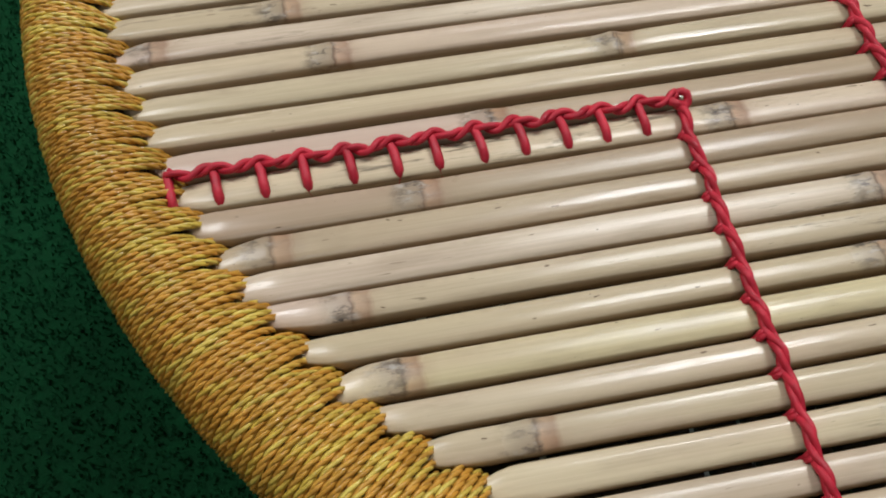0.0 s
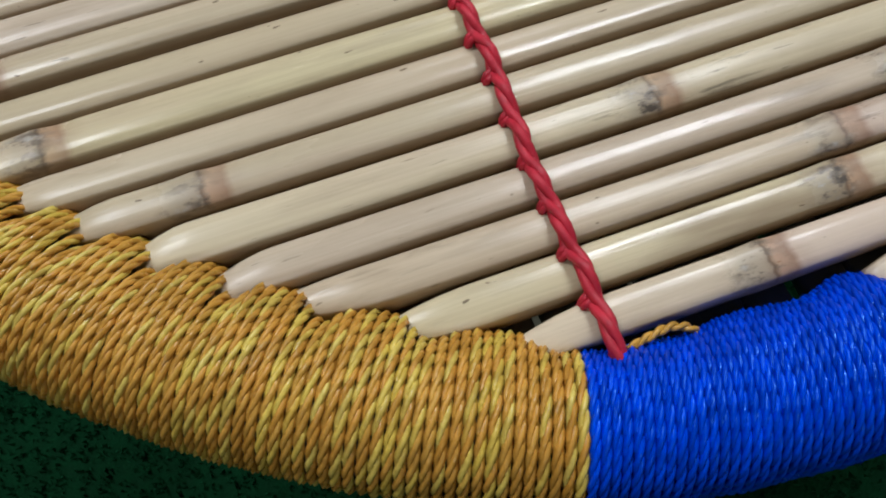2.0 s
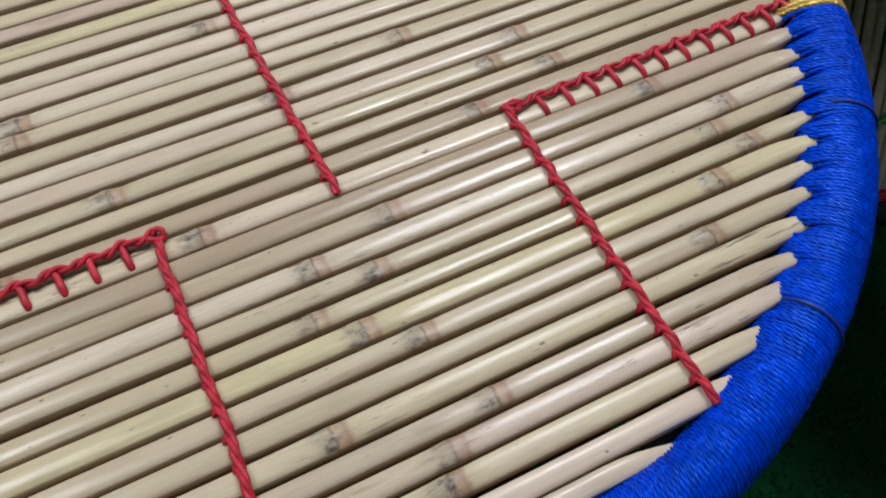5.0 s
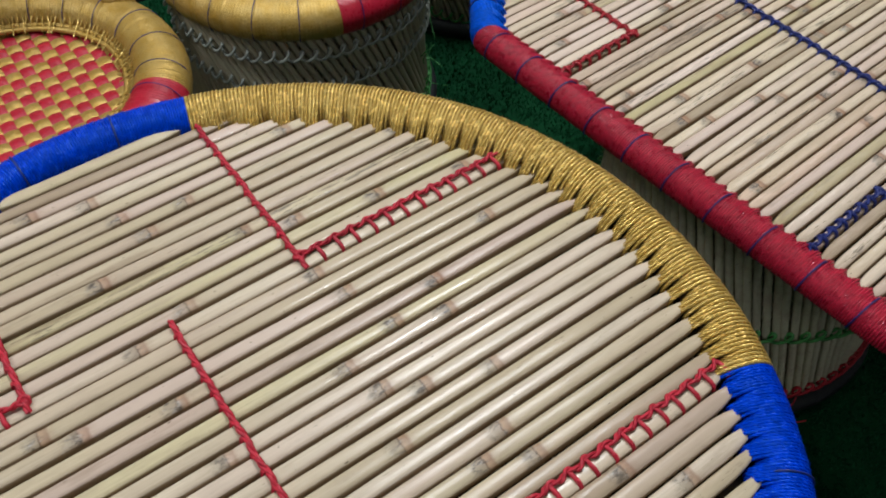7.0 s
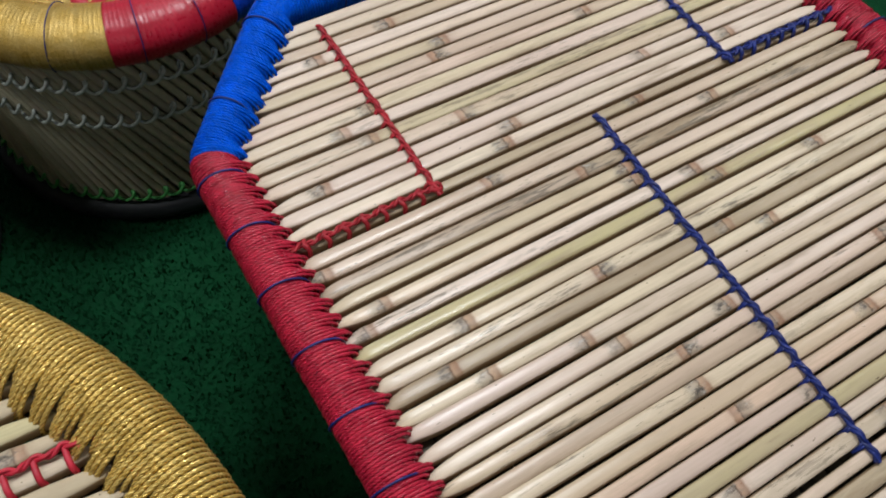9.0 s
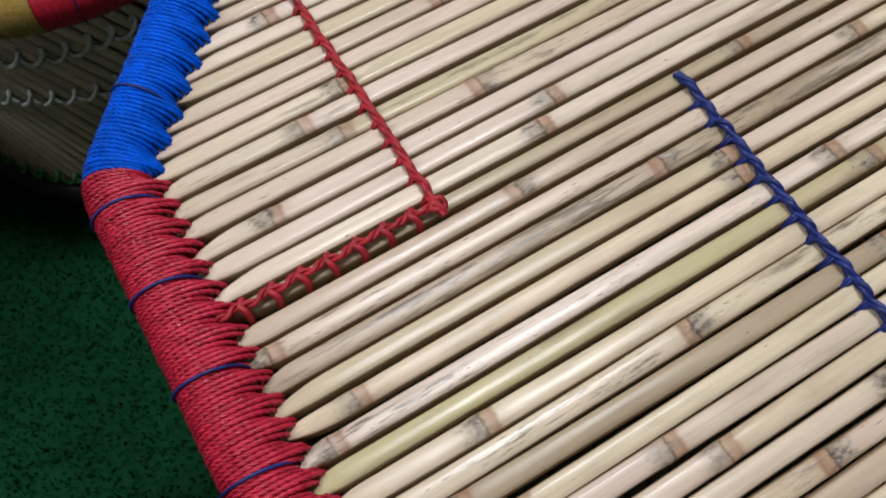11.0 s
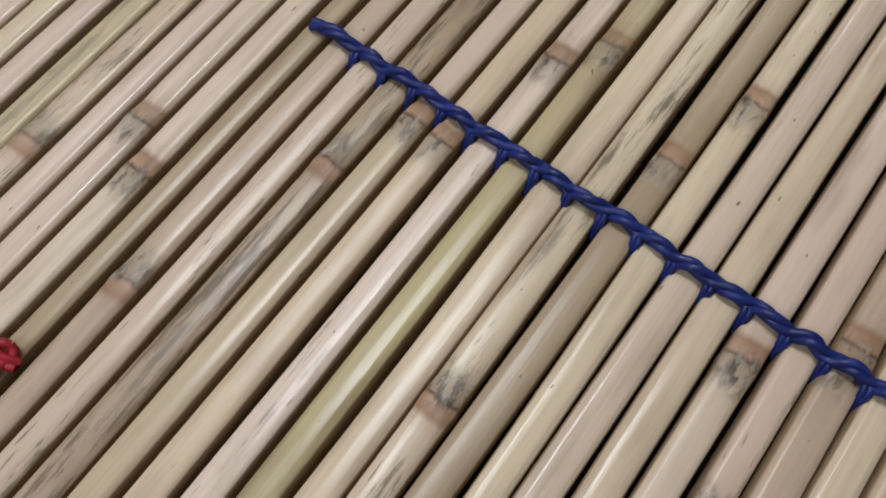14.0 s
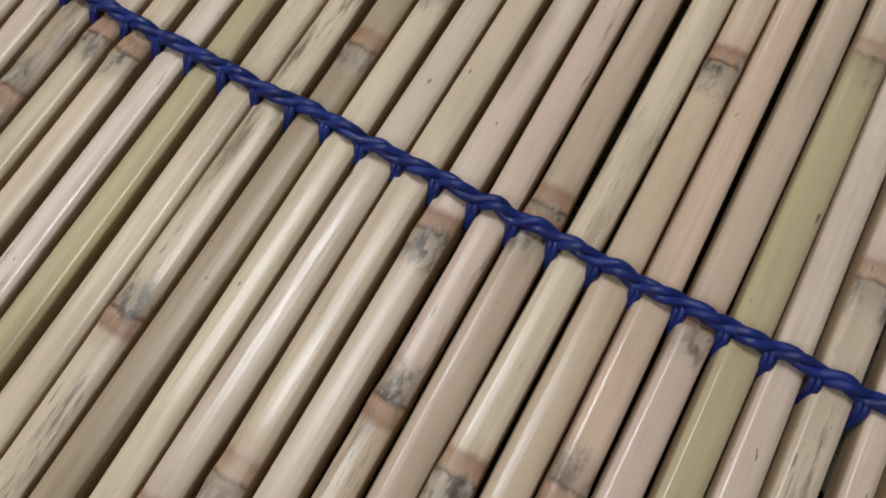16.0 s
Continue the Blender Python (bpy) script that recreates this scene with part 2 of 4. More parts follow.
for m in (M_CARPET, M_BLADE):
    m.node_tree.nodes["Principled BSDF"].inputs["Specular IOR Level"].default_value = 0.08
M_GREY = plain("grey_floor", (0.20, 0.20, 0.21), (0.26, 0.26, 0.27), 5, 0.5)
M_WALL = plain("wall_paint", (0.45, 0.44, 0.43), (0.40, 0.39, 0.38), 1.5, 0.8, 0.0, 0.1)
M_CEIL = plain("ceiling_paint", (0.80, 0.80, 0.78), (0.76, 0.76, 0.74), 1.5, 0.85, 0.0, 0.1)
M_METAL = plain("lamp_metal", (0.75, 0.75, 0.75), (0.7, 0.7, 0.7), 6, 0.4, 0.0, 0.05)

# ---------------------------------------------------------------- building helpers


class Build:
    """Gathers vertices and faces; sizes are in slat widths and become metres."""

    def __init__(self):
        self.v, self.f, self.n = [], [], 0

    def add(self, v, f):
        self.v.append(np.asarray(v, float).reshape(-1, 3))
        self.f.append(np.asarray(f, int) + self.n)
        self.n += len(self.v[-1])

    def grid(self, pts, close_u=False, close_v=False):
        """pts: (loops, nu, nv, 3), sheets of quads, each closed or not along u and v."""
        pts = np.asarray(pts, float)
        if pts.ndim == 3:
            pts = pts[None]
        n, nu, nv, _ = pts.shape
        i = np.arange(nu if close_u else nu - 1)
        j = np.arange(nv if close_v else nv - 1)
        a, b = np.meshgrid(i, j, indexing="ij")
        a2, b2 = (a + 1) % nu, (b + 1) % nv
        q = np.stack([a * nv + b, a2 * nv + b, a2 * nv + b2, a * nv + b2], -1).reshape(-1, 4)
        f = (q[None] + (np.arange(n) * nu * nv)[:, None, None]).reshape(-1, 4)
        self.add(pts.reshape(-1, 3), f)

    def mesh(self, name, smooth=True):
        me = bpy.data.meshes.new(name)
        me.from_pydata((np.concatenate(self.v) * P).tolist(), [], np.concatenate(self.f).tolist())
        if smooth:
            me.shade_smooth()
        me.update()
        return me


def part(name, data, mat, parent=None, label="", kind=""):
    """One mesh object under its thing."""
    me = data.mesh(name) if isinstance(data, Build) else data
    if mat is not None and not me.materials:
        me.materials.append(mat)
    ob = new(name, me)
    ob.parent = parent
    return tagged(ob, label=label, kind=kind)


def thing(name, at, turn, label, category, group=""):
    e = new(name)
    e.matrix_world = pose(at[0], at[1], at[2], 0, 0, turn)
    return tagged(e, label, category, group)


def frames(path, up):
    """Side and upward vectors along paths (..., n, 3)."""
    t = np.gradient(path, axis=-2)
    t /= np.linalg.norm(t, axis=-1, keepdims=True) + 1e-12
    s = np.cross(t, np.broadcast_to(np.asarray(up, float), t.shape))
    s /= np.linalg.norm(s, axis=-1, keepdims=True) + 1e-12
    return s, np.cross(s, t)


def tube(build, path, r, sides=6, up=(0, 0, 1), close=False):
    """Round cord along one or more paths."""
    path = np.asarray(path, float)
    if path.ndim == 2:
        path = path[None]
    s, u = frames(path, up)
    a = np.arange(sides) / sides * 2 * np.pi
    r = np.broadcast_to(np.asarray(r, float), path.shape[:2])[..., None, None]
    pts = path[:, :, None] + r * (np.cos(a)[:, None] * s[:, :, None] + np.sin(a)[:, None] * u[:, :, None])
    build.grid(pts, close_u=close, close_v=True)


def twist(build, path, r, lay, plies=2, sides=6, up=(0, 0, 1), phase=0.0):
    """Plies laid round each other along one or more paths; r is the whole cord's radius."""
    path = np.asarray(path, float)
    if path.ndim == 2:
        path = path[None]
    s, u = frames(path, up)
    step = np.linalg.norm(np.diff(path, axis=1), axis=-1)
    run = np.concatenate([np.zeros((len(path), 1)), np.cumsum(step, 1)], 1)
    phase = np.broadcast_to(np.asarray(phase, float), (len(path),))[:, None]
    for q in range(plies):
        a = (run / lay * 2 * np.pi + phase + q * 2 * np.pi / plies)[..., None]
        tube(build, path + 0.48 * r * (np.cos(a) * s + np.sin(a) * u), 0.60 * r, sides, up)


def resample(path, step):
    path = np.asarray(path, float)
    d = np.r_[0, np.cumsum(np.linalg.norm(np.diff(path, axis=0), axis=1))]
    n = max(int(d[-1] / step), 2) + 1
    x = np.linspace(0, d[-1], n)
    return np.stack([np.interp(x, d, path[:, k]) for k in range(3)], 1)


def soften(path, times=2):
    for _ in range(times):
        path[1:-1] = 0.25 * path[:-2] + 0.5 * path[1:-1] + 0.25 * path[2:]
    return path

# ---------------------------------------------------------------- the place


def slab(name, lo, hi, mat, label, category="", bevel=0.0):
    """A block between two corners, in metres."""
    bm = bmesh.new()
    bmesh.ops.create_cube(bm, size=1.0)
    for v in bm.verts:
        v.co = Vector([lo[i] + (v.co[i] + 0.5) * (hi[i] - lo[i]) for i in range(3)])
    if bevel:
        bmesh.ops.bevel(bm, geom=bm.edges[:], offset=bevel, segments=2, affect="EDGES")
    me = bpy.data.meshes.new(name)
    bm.to_mesh(me)
    bm.free()
    me.materials.append(mat)
    return tagged(new(name, me), label, category, kind="structure")


slab("floor", (-3.0, -3.0, -0.10), (4.0, 1.22, 0.0), M_CARPET, "dark green pile carpet on the floor", "carpet")
slab("floor_edge", (-3.0, 1.22, -0.10), (4.0, 1.26, 0.012), M_RUBBER, "black edging strip along the carpet", "trim", 0.003)
slab("floor_tiles", (-3.0, 1.26, -0.10), (4.0, 3.5, -0.004), M_GREY, "smooth grey floor beyond the carpet", "floor")
slab("wall_north", (-3.1, 3.5, -0.1), (4.1, 3.6, 2.9), M_WALL, "plain painted wall", "wall")
slab("wall_south", (-3.1, -3.1, -0.1), (4.1, -3.0, 2.9), M_WALL, "plain painted wall", "wall")
slab("wall_west", (-3.1, -3.0, -0.1), (-3.0, 3.5, 2.9), M_WALL, "plain painted wall", "wall")
slab("wall_east", (4.0, -3.0, -0.1), (4.1, 3.5, 2.9), M_WALL, "plain painted wall", "wall")
slab("ceiling", (-3.1, -3.1, 2.9), (4.1, 3.6, 3.0), M_CEIL, "plain white ceiling", "ceiling")

LAMPS = [((1.0, 0.85, 2.80), 0.9, 46.0), ((-1.2, 0.90, 2.80), 0.9, 36.0), ((3.1, 0.90, 2.80), 0.9, 14.0), ((0.85, 2.7, 2.80), 0.9, 14.0), ((-0.6, -2.2, 2.80), 0.9, 10.0)]
for at, length, power in LAMPS:
    e = thing("ceiling_lamp", (at[0], at[1], at[2] + 0.05), 0, "white panel lamp fixed under the ceiling", "ceiling lamp", "ceiling lamps")
    bm = bmesh.new()
    bmesh.ops.create_cube(bm, size=1.0)
    for v in bm.verts:
        v.co = Vector((v.co.x * (length + 0.1), v.co.y * 0.44, v.co.z * 0.05 + 0.025))
    me = bpy.data.meshes.new("housing")
    bm.to_mesh(me)
    bm.free()
    part("housing", me, M_METAL, e)
    lamp("panel_light", (at[0], at[1], at[2] + 0.03), (0, 0, 0), (length, 0.36), power, (0.95, 0.98, 1.0))

# ---------------------------------------------------------------- canes


def cane(name, length, half, nodes, mat, rng, round_top=0.5, tip=(1.6, 1.6), thick=0.5, blunt=(0.4, 0.4), flip=False):
    """A split cane along x, its skin at z = 0, thinned at both ends and swollen at its nodes."""
    xs = set(np.linspace(-length / 2, length / 2, max(int(length / 1.3), 4)).round(4))
    for e, w in ((-1, tip[0]), (1, tip[1])):
        for q in (0.0, 0.12, 0.3, 0.55, 0.8, 1.0):
            xs.add(round(e * (length / 2 - q * w), 4))
    for x in nodes:
        for q in (-1.6, -0.7, -0.35, -0.15, 0.0, 0.12, 0.35, 0.6, 0.75, 1.6):
            if abs(x + q) < length / 2:
                xs.add(round(x + q, 4))
    for a, b in zip(sorted(nodes)[:-1], sorted(nodes)[1:]):
        xs.update((round((a + b) / 2 - 0.004, 4), round((a + b) / 2 + 0.004, 4)))
    xs = np.array(sorted(xs))
    if round_top > 0.5:
        side_pts = [(0.97, -1.0), (1.0, -0.36), (0.94, -0.16), (0.85, -0.062), (0.45, -0.016)]
    else:
        side_pts = [(0.98, -1.0), (1.0, -0.38), (0.94, -0.15), (0.86, -0.05), (0.47, -0.016)]
    prof = np.array([(-u, w) for u, w in side_pts] + [(0.0, 0.0)] + side_pts[::-1])
    # weight of the flank colour, flesh and painted gap shade, growing downwards
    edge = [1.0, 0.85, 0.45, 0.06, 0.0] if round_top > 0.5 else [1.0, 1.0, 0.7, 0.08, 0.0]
    flesh_shade = np.array(edge + [0.0] + edge[::-1])
    ph, amp = rng.uniform(0, 6.28), rng.uniform(0.0, 0.05)
    ph2, amp2 = rng.uniform(0, 6.28), rng.uniform(0.0, 0.035)
    lean = rng.uniform(-0.5, 0.5)
    wx = half * (1 + 0.03 * np.sin(xs * 0.45 + ph2))
    top = amp2 * np.sin(xs * 0.22 + ph2) - 0.02
    side = amp * np.sin(xs * 0.17 + ph)
    dist = np.full(len(xs), 99.0)
    for x in nodes:
        d = xs - x
        bulge = np.exp(-((d + 0.12) / 0.28) ** 2)
        wx *= 1 + 0.045 * bulge
        top += 0.035 * bulge - 0.02 * np.exp(-((d - 0.45) / 0.3) ** 2)
        dist = np.where(np.abs(d) < np.abs(dist), d, dist)
    dist = np.clip(-dist if flip else dist, -3.0, 3.0)
    for e, w, bl in ((-1, tip[0], blunt[0]), (1, tip[1], blunt[1])):
        q = np.clip((length / 2 - e * xs) / w, 0, 1)
        shrink = bl + (1 - bl) * np.sin(q * np.pi / 2) ** 0.8
        wx *= shrink
        top -= 0.20 * (1 - q) ** 2
        side += lean * 0.35 * (1 - q) ** 1.6
    th = thick * (0.75 + 0.25 * wx / half)
    y = side[:, None] + wx[:, None] * prof[:, 0]
    z = top[:, None] + th[:, None] * prof[:, 1]
    pts = np.stack([np.repeat(xs[:, None], len(prof), 1), y, z], -1)
    b = Build()
    b.grid(pts)
    n = len(prof)
    for row in (0, len(xs) - 1):
        base = row * n
        ring = list(range(base, base + n))
        for k in range(1, n - 2, 2):
            b.f.append(np.array([[ring[0], ring[k], ring[k + 1], ring[k + 2]]]))
    me = b.mesh(name)
    at = me.attributes.new("node_distance", "FLOAT", "POINT")
    at.data.foreach_set("value", np.repeat(dist * P, n).astype(np.float32))
    cuts = np.searchsorted(np.array(sorted(nodes)), xs)
    tint = np.array([rng.random() for _ in range(len(nodes) + 1)])[cuts]
    at = me.attributes.new("length_tint", "FLOAT", "POINT")
    at.data.foreach_set("value", np.repeat(tint, n).astype(np.float32))
    at = me.attributes.new("flesh_shade", "FLOAT", "POINT")
    at.data.foreach_set("value", np.tile(flesh_shade, len(xs)).astype(np.float32))
    me.materials.append(mat)
    return me


def node_places(fixed, lo, hi, rng, every=26.0):
    """Known nodes, with others at a cane's usual spacing where none is known."""
    got = sorted(fixed)
    if not got:
        got = [rng.uniform(lo, lo + every)]
    while got[0] - every > lo:
        got.insert(0, got[0] - every * rng.uniform(0.7, 1.1))
    while got[-1] + every < hi:
        got.append(got[-1] + every * rng.uniform(0.7, 1.1))
    return [x for x in got if lo + 0.8 < x < hi - 0.8]


# ---------------------------------------------------------------- stitching


def chain(build, x0, x1, rows, r, lean, low, seed):
    """A twisted cord across the canes: over each cane, tied down by a loop in each gap. rows: the gaps' y."""
    rng = random.Random(seed)
    ys = list(rows)
    n = len(ys) - 1
    path = []
    for i, y in enumerate(ys):
        f = i / n
        x = x0 + (x1 - x0) * f + rng.uniform(-0.05, 0.05)
        path.append((x, y, 0.05))
        if i < n:
            path.append((x0 + (x1 - x0) * (f + 0.5 / n) + rng.uniform(-0.06, 0.06), (y + ys[i + 1]) / 2, r + 0.07))
    path = soften(resample(path, 0.08), 3)
    twist(build, path, r, 1.75, 3, 6)
    for i, y in enumerate(ys[1:-1], 1):
        x = x0 + (x1 - x0) * i / n
        for s in (-0.06, 0.06):
            p = np.array([(x + 0.04, y + s + 0.06, r * 0.5), (x + lean * 0.18, y + s, 0.10), (x + lean * (0.20 + low * 0.5), y + s * 0.6 - 0.02, -0.08), (x + lean * (0.26 + low), y, -0.42)])
            tube(build, soften(resample(p, 0.07), 2), r * 0.48, 5)


def ladder(build, x0, x1, y, half, r, pitch, seed, both=False):
    """Blanket stitch along one cane: a wavy cord on one edge, with rungs over the cane; or loops to both edges."""
    rng = random.Random(seed)
    n = max(int(abs(x1 - x0) / pitch), 2)
    xs = np.linspace(x0, x1, n + 1)
    d = np.sign(x1 - x0)
    main = []
    y0 = y + (half * 0.92 if not both else 0.05)
    for i, x in enumerate(xs):
        j = rng.uniform(-0.04, 0.04)
        main.append((x, y0 + (0.10 if not both else 0.12), r * 0.7 + 0.05 + j))
        if i < n:
            main.append((x + (xs[1] - xs[0]) * 0.5, y0 - (0.16 if not both else 0.12) + j, r + (0.02 if not both else 0.07)))
    twist(build, soften(resample(main, 0.08), 2), r, 1.1, 2, 6)
    for x in xs[:-1]:
        j = rng.uniform(-0.06, 0.06)
        if both:
            for e in (-1, 1):
                p = np.array([(x, y + 0.05, r + 0.06), (x + d * 0.12 + j, y + e * half * 0.55, r + 0.05), (x + d * 0.16 + j, y + e * half * 1.02, 0.0), (x + d * 0.16, y + e * half * 1.1, -0.4)])
                tube(build, soften(resample(p, 0.08), 2), r * 0.85, 6)
        else:
            p = np.array([(x, y0 + 0.05, r * 0.6), (x + 0.05 + j, y + half * 0.4, r * 0.55 + 0.02), (x + 0.08 + j, y - half * 0.5, r * 0.6), (x + 0.10 + j, y - half * 0.98, -0.04), (x + 0.10, y - half * 1.08, -0.4)])
            tube(build, soften(resample(p, 0.08), 2), r * 0.82, 6)
    # knot at the inner end
    a = np.linspace(0, 2 * np.pi, 14)
    knot = np.stack([x1 + 0.28 * np.cos(a), y0 - 0.1 + 0.22 * np.sin(a), 0.16 + 0.1 * np.sin(2 * a)], 1)
    tube(build, knot, r * 0.75, 6)


# ---------------------------------------------------------------- wound rims


def wound(build, centre, outward, rad, teeth, gauge, lay, rng, drop=0.0, points=26, sides=4, plies=3, fat=0.56):
    """Loops of twisted cord round a rim. centre, outward: (n, 3) for each loop; teeth: how far it reaches in between the canes."""
    n = len(centre)
    a = np.linspace(-0.30 * np.pi, 1.42 * np.pi, points + 1)[None, :, None]
    wob = np.array([rng.uniform(-0.02, 0.02) for _ in range(n)])[:, None, None]
    rr = np.broadcast_to(np.asarray(rad, float), (n,))[:, None, None] + wob
    inward = np.clip(-np.cos(a), 0, 1) ** 2.0
    reach = rr * np.cos(a) - teeth[:, None, None] * inward * np.where(np.sin(a) > -0.3, 1.0, 0.5)
    high = rr * np.sin(a) + 0.05 * teeth[:, None, None] * inward + drop * inward
    tang = np.cross(np.array([0, 0, 1.0]), outward)
    slant = gauge * a / (2 * np.pi)
    path = centre[:, None] + outward[:, None] * reach + np.array([0, 0, 1.0]) * high + tang[:, None] * slant
    s, u = frames(path, (0, 0, 1))
    t = np.gradient(path, axis=1)
    t /= np.linalg.norm(t, axis=-1, keepdims=True)
    u = np.cross(t, tang[:, None])
    u /= np.linalg.norm(u, axis=-1, keepdims=True) + 1e-9
    s = np.broadcast_to(tang[:, None], path.shape)
    run = np.concatenate([np.zeros((n, 1)), np.cumsum(np.linalg.norm(np.diff(path, axis=1), axis=-1), 1)], 1)
    ph = np.array([rng.uniform(0, 6.28) for k in range(n)])[:, None]
    r = gauge * fat
    c = np.arange(sides) / sides * 2 * np.pi
    for q in range(plies):
        b = (run / lay * 2 * np.pi + ph + q * 2 * np.pi / plies)[..., None]
        mid = path + 0.40 * r * (np.cos(b) * s + np.sin(b) * u)
        pts = mid[:, :, None] + 0.58 * r * (np.cos(c)[:, None] * s[:, :, None] + np.sin(c)[:, None] * u[:, :, None])
        build.grid(pts, close_v=True)


def thread_tie(build, centre, outward, rad, r):
    """A single thread tied round the rim."""
    a = np.linspace(-0.6, np.pi + 0.5, 26)[:, None]
    tang = np.cross([0, 0, 1.0], outward)
    p = centre + outward * rad * np.cos(a) + np.array([0, 0, 1.0]) * rad * np.sin(a) + tang * 0.35 * (a / np.pi - 0.5)
    tube(build, p, r, 5, up=tang)


def core(build, path, rad, sides=14, close=True):
    """The bundle inside a rim."""
    tube(build, path, rad, sides, close=close)


# ---------------------------------------------------------------- drum bases and stools


def drum(owner, radius, thick, height, reeds, seed, twine_rows, reed_mat):
    """Slanting reeds between two hoops, bound with twine, standing on a dark ring. Sizes in slat widths."""
    rng = random.Random(seed)
    span = radians(34)
    n = 14
    t = np.linspace(0, 1, n)
    a0 = np.array([radius, 0, 1.6])
    a1 = np.array([radius * math.cos(span), radius * math.sin(span), height])
    line = a0 + (a1 - a0) * t[:, None]
    for layer, sgn in ((0, -1.0), (1, 1.0)):
        path = line * np.array([1, sgn, 1]) * np.array([1 - 0.07 * layer, 1 - 0.07 * layer, 1])
        b = Build()
        tube(b, path, thick, 6)
        me = b.mesh("reed")
        at = me.attributes.new("node_distance", "FLOAT", "POINT")
        at.data.foreach_set("value", np.full(len(me.vertices), 0.05, np.float32))
        at = me.attributes.new("length_tint", "FLOAT", "POINT")
        at.data.foreach_set("value", np.full(len(me.vertices), 0.5, np.float32))
        for k in range(reeds):
            ob = part("reed", me, reed_mat, owner)
            ob.matrix_local = pose(0, 0, 0, 0, 0, 360 * (k + rng.uniform(-0.12, 0.12)) / reeds)
    b = Build()
    z = np.linspace(1.2, height, 8)
    u = (z - 1.2) / (height - 1.2)
    rr = np.sqrt((radius * (1 - u) + radius * math.cos(span) * u) ** 2 + (radius * math.sin(span) * u) ** 2) * 0.90
    a = np.linspace(0, 2 * np.pi, 33)[:-1]
    b.grid(np.stack([rr[:, None] * np.cos(a), rr[:, None] * np.sin(a), np.repeat(z[:, None], 32, 1)], -1), close_v=True)
    part("liner", b, M_DARK, owner, "dark inner lining")
    for row, mat in twine_rows:
        zr = 1.6 + (height - 1.6) * row
        r0 = math.hypot(radius * (1 - row) + radius * math.cos(span) * row, radius * math.sin(span) * row) + 0.35
        b = Build()
        loops = int(radius * 4.6)
        a = np.linspace(0, 2 * np.pi, loops * 14 + 1)
        ph = a * loops
        lean = 0.030 * np.sin(ph + 0.9)
        out = r0 + 0.16 + 0.24 * np.cos(ph)
        p = np.stack([out * np.cos(a + lean), out * np.sin(a + lean), zr + 0.62 * np.sin(ph) + 0.22 * np.sin(a * 3) + 0.10 * np.sin(a * 11)], 1)
        tube(b, p, 0.16, 5)
        part("twine", b, mat, owner, kind="stuff")
    b = Build()
    a = np.linspace(0, 2 * np.pi, 65)[:-1]
    core(b, np.stack([radius * 1.02 * np.cos(a), radius * 1.02 * np.sin(a), 0 * a + 1.1], 1), 1.1, 12)
    part("base_ring", b, M_RUBBER, owner, "black rubber base ring")


# ---------------------------------------------------------------- round table
CX, CY = 1.35, 1.0
ROUND = thing("round_table", (CX * P, CY * P, 0.0), 0, "round split-cane table with yellow, gold and blue corded rim", "table", "cane tables")
H1 = TOP / P
RX, RY = 22.9, 23.4     # inner half widths; the rim lies outside them
# round the rim, by angle: how far its inner edge stands off the oval, and its thickness across
RIM_ANGLE = [-180, -160, -140, -125, -111, -100, -90, -77, -60, -40, -24, -11, 11, 30, 50, 74, 86, 98, 130, 180]
RIM_INNER = [0.0, 0.0, 0.08, 0.0, 0.10, -0.42, -0.5, -0.35, -0.45, -0.45, -0.35, -0.15, -0.2, -0.3, -0.3, -0.05, 0.05, 0.40, 0.15, 0.0]
RIM_HALF = [1.18, 1.25, 1.32, 1.36, 1.30, 1.34, 1.20, 1.14, 1.15, 1.20, 1.28, 1.28, 1.47, 1.56, 1.56, 1.45, 1.45, 1.35, 1.30, 1.18]


def rim_inner(a):
    return np.interp((np.degrees(a) + 180) % 360 - 180, RIM_ANGLE, RIM_INNER)
rng = random.Random(11)

# rows of canes, counted from the lower ladder stitch (0) to the upper one (18)
ROWS1 = {}
for i in range(-14, 33):
    ROWS1[i] = -8.05 + (i * 0.975 if i < 0 else i * 1.005 if i <= 18 else 18.09 + (i - 18) * 0.985)
NODES1 = [(-20.2, 5), (-15.1, 4), (-16.3, 6), (-6.9, 3), (-11.2, 1), (-4.6, 0), (-13.5, -1), (-17.5, -2), (-15.8, -4), (-14.9, -6), (-12.2, -8),
          (-19.6, 0), (-3.4, -9), (1.6, -10), (-0.4, -11), (-0.9, -12), (-3.0, -13), (-6.2, 15), (-1.1, 10), (-9.1, 8), (-9.4, 7),
          (-7.0, 3), (-1.6, -3), (-2.4, -5), (-1.1, -6), (0.6, -7), (0.3, -4), (1.7, -2), (6.0, 6), (8.7, 8)]
NODES1B = [(12.3, 7), (8.7, 3), (11.0, 2), (6.9, 1), (14.7, -4), (15.7, -5), (13.3, -6), (11.5, -8), (0.3, 5), (16.0, -3),
           (0.5, 27), (4.2, 26), (17.9, 24), (-2.1, 23), (1.1, 19), (1.5, 25), (5.9, 22), (-1.7, 14), (7.8, 17), (8.5, 15), (13.0, 13),
           (13.8, 20), (18.2, 15), (12.4, 11), (6.1, 11), (6.9, 9), (-7.8, 16), (19.5, 19)]
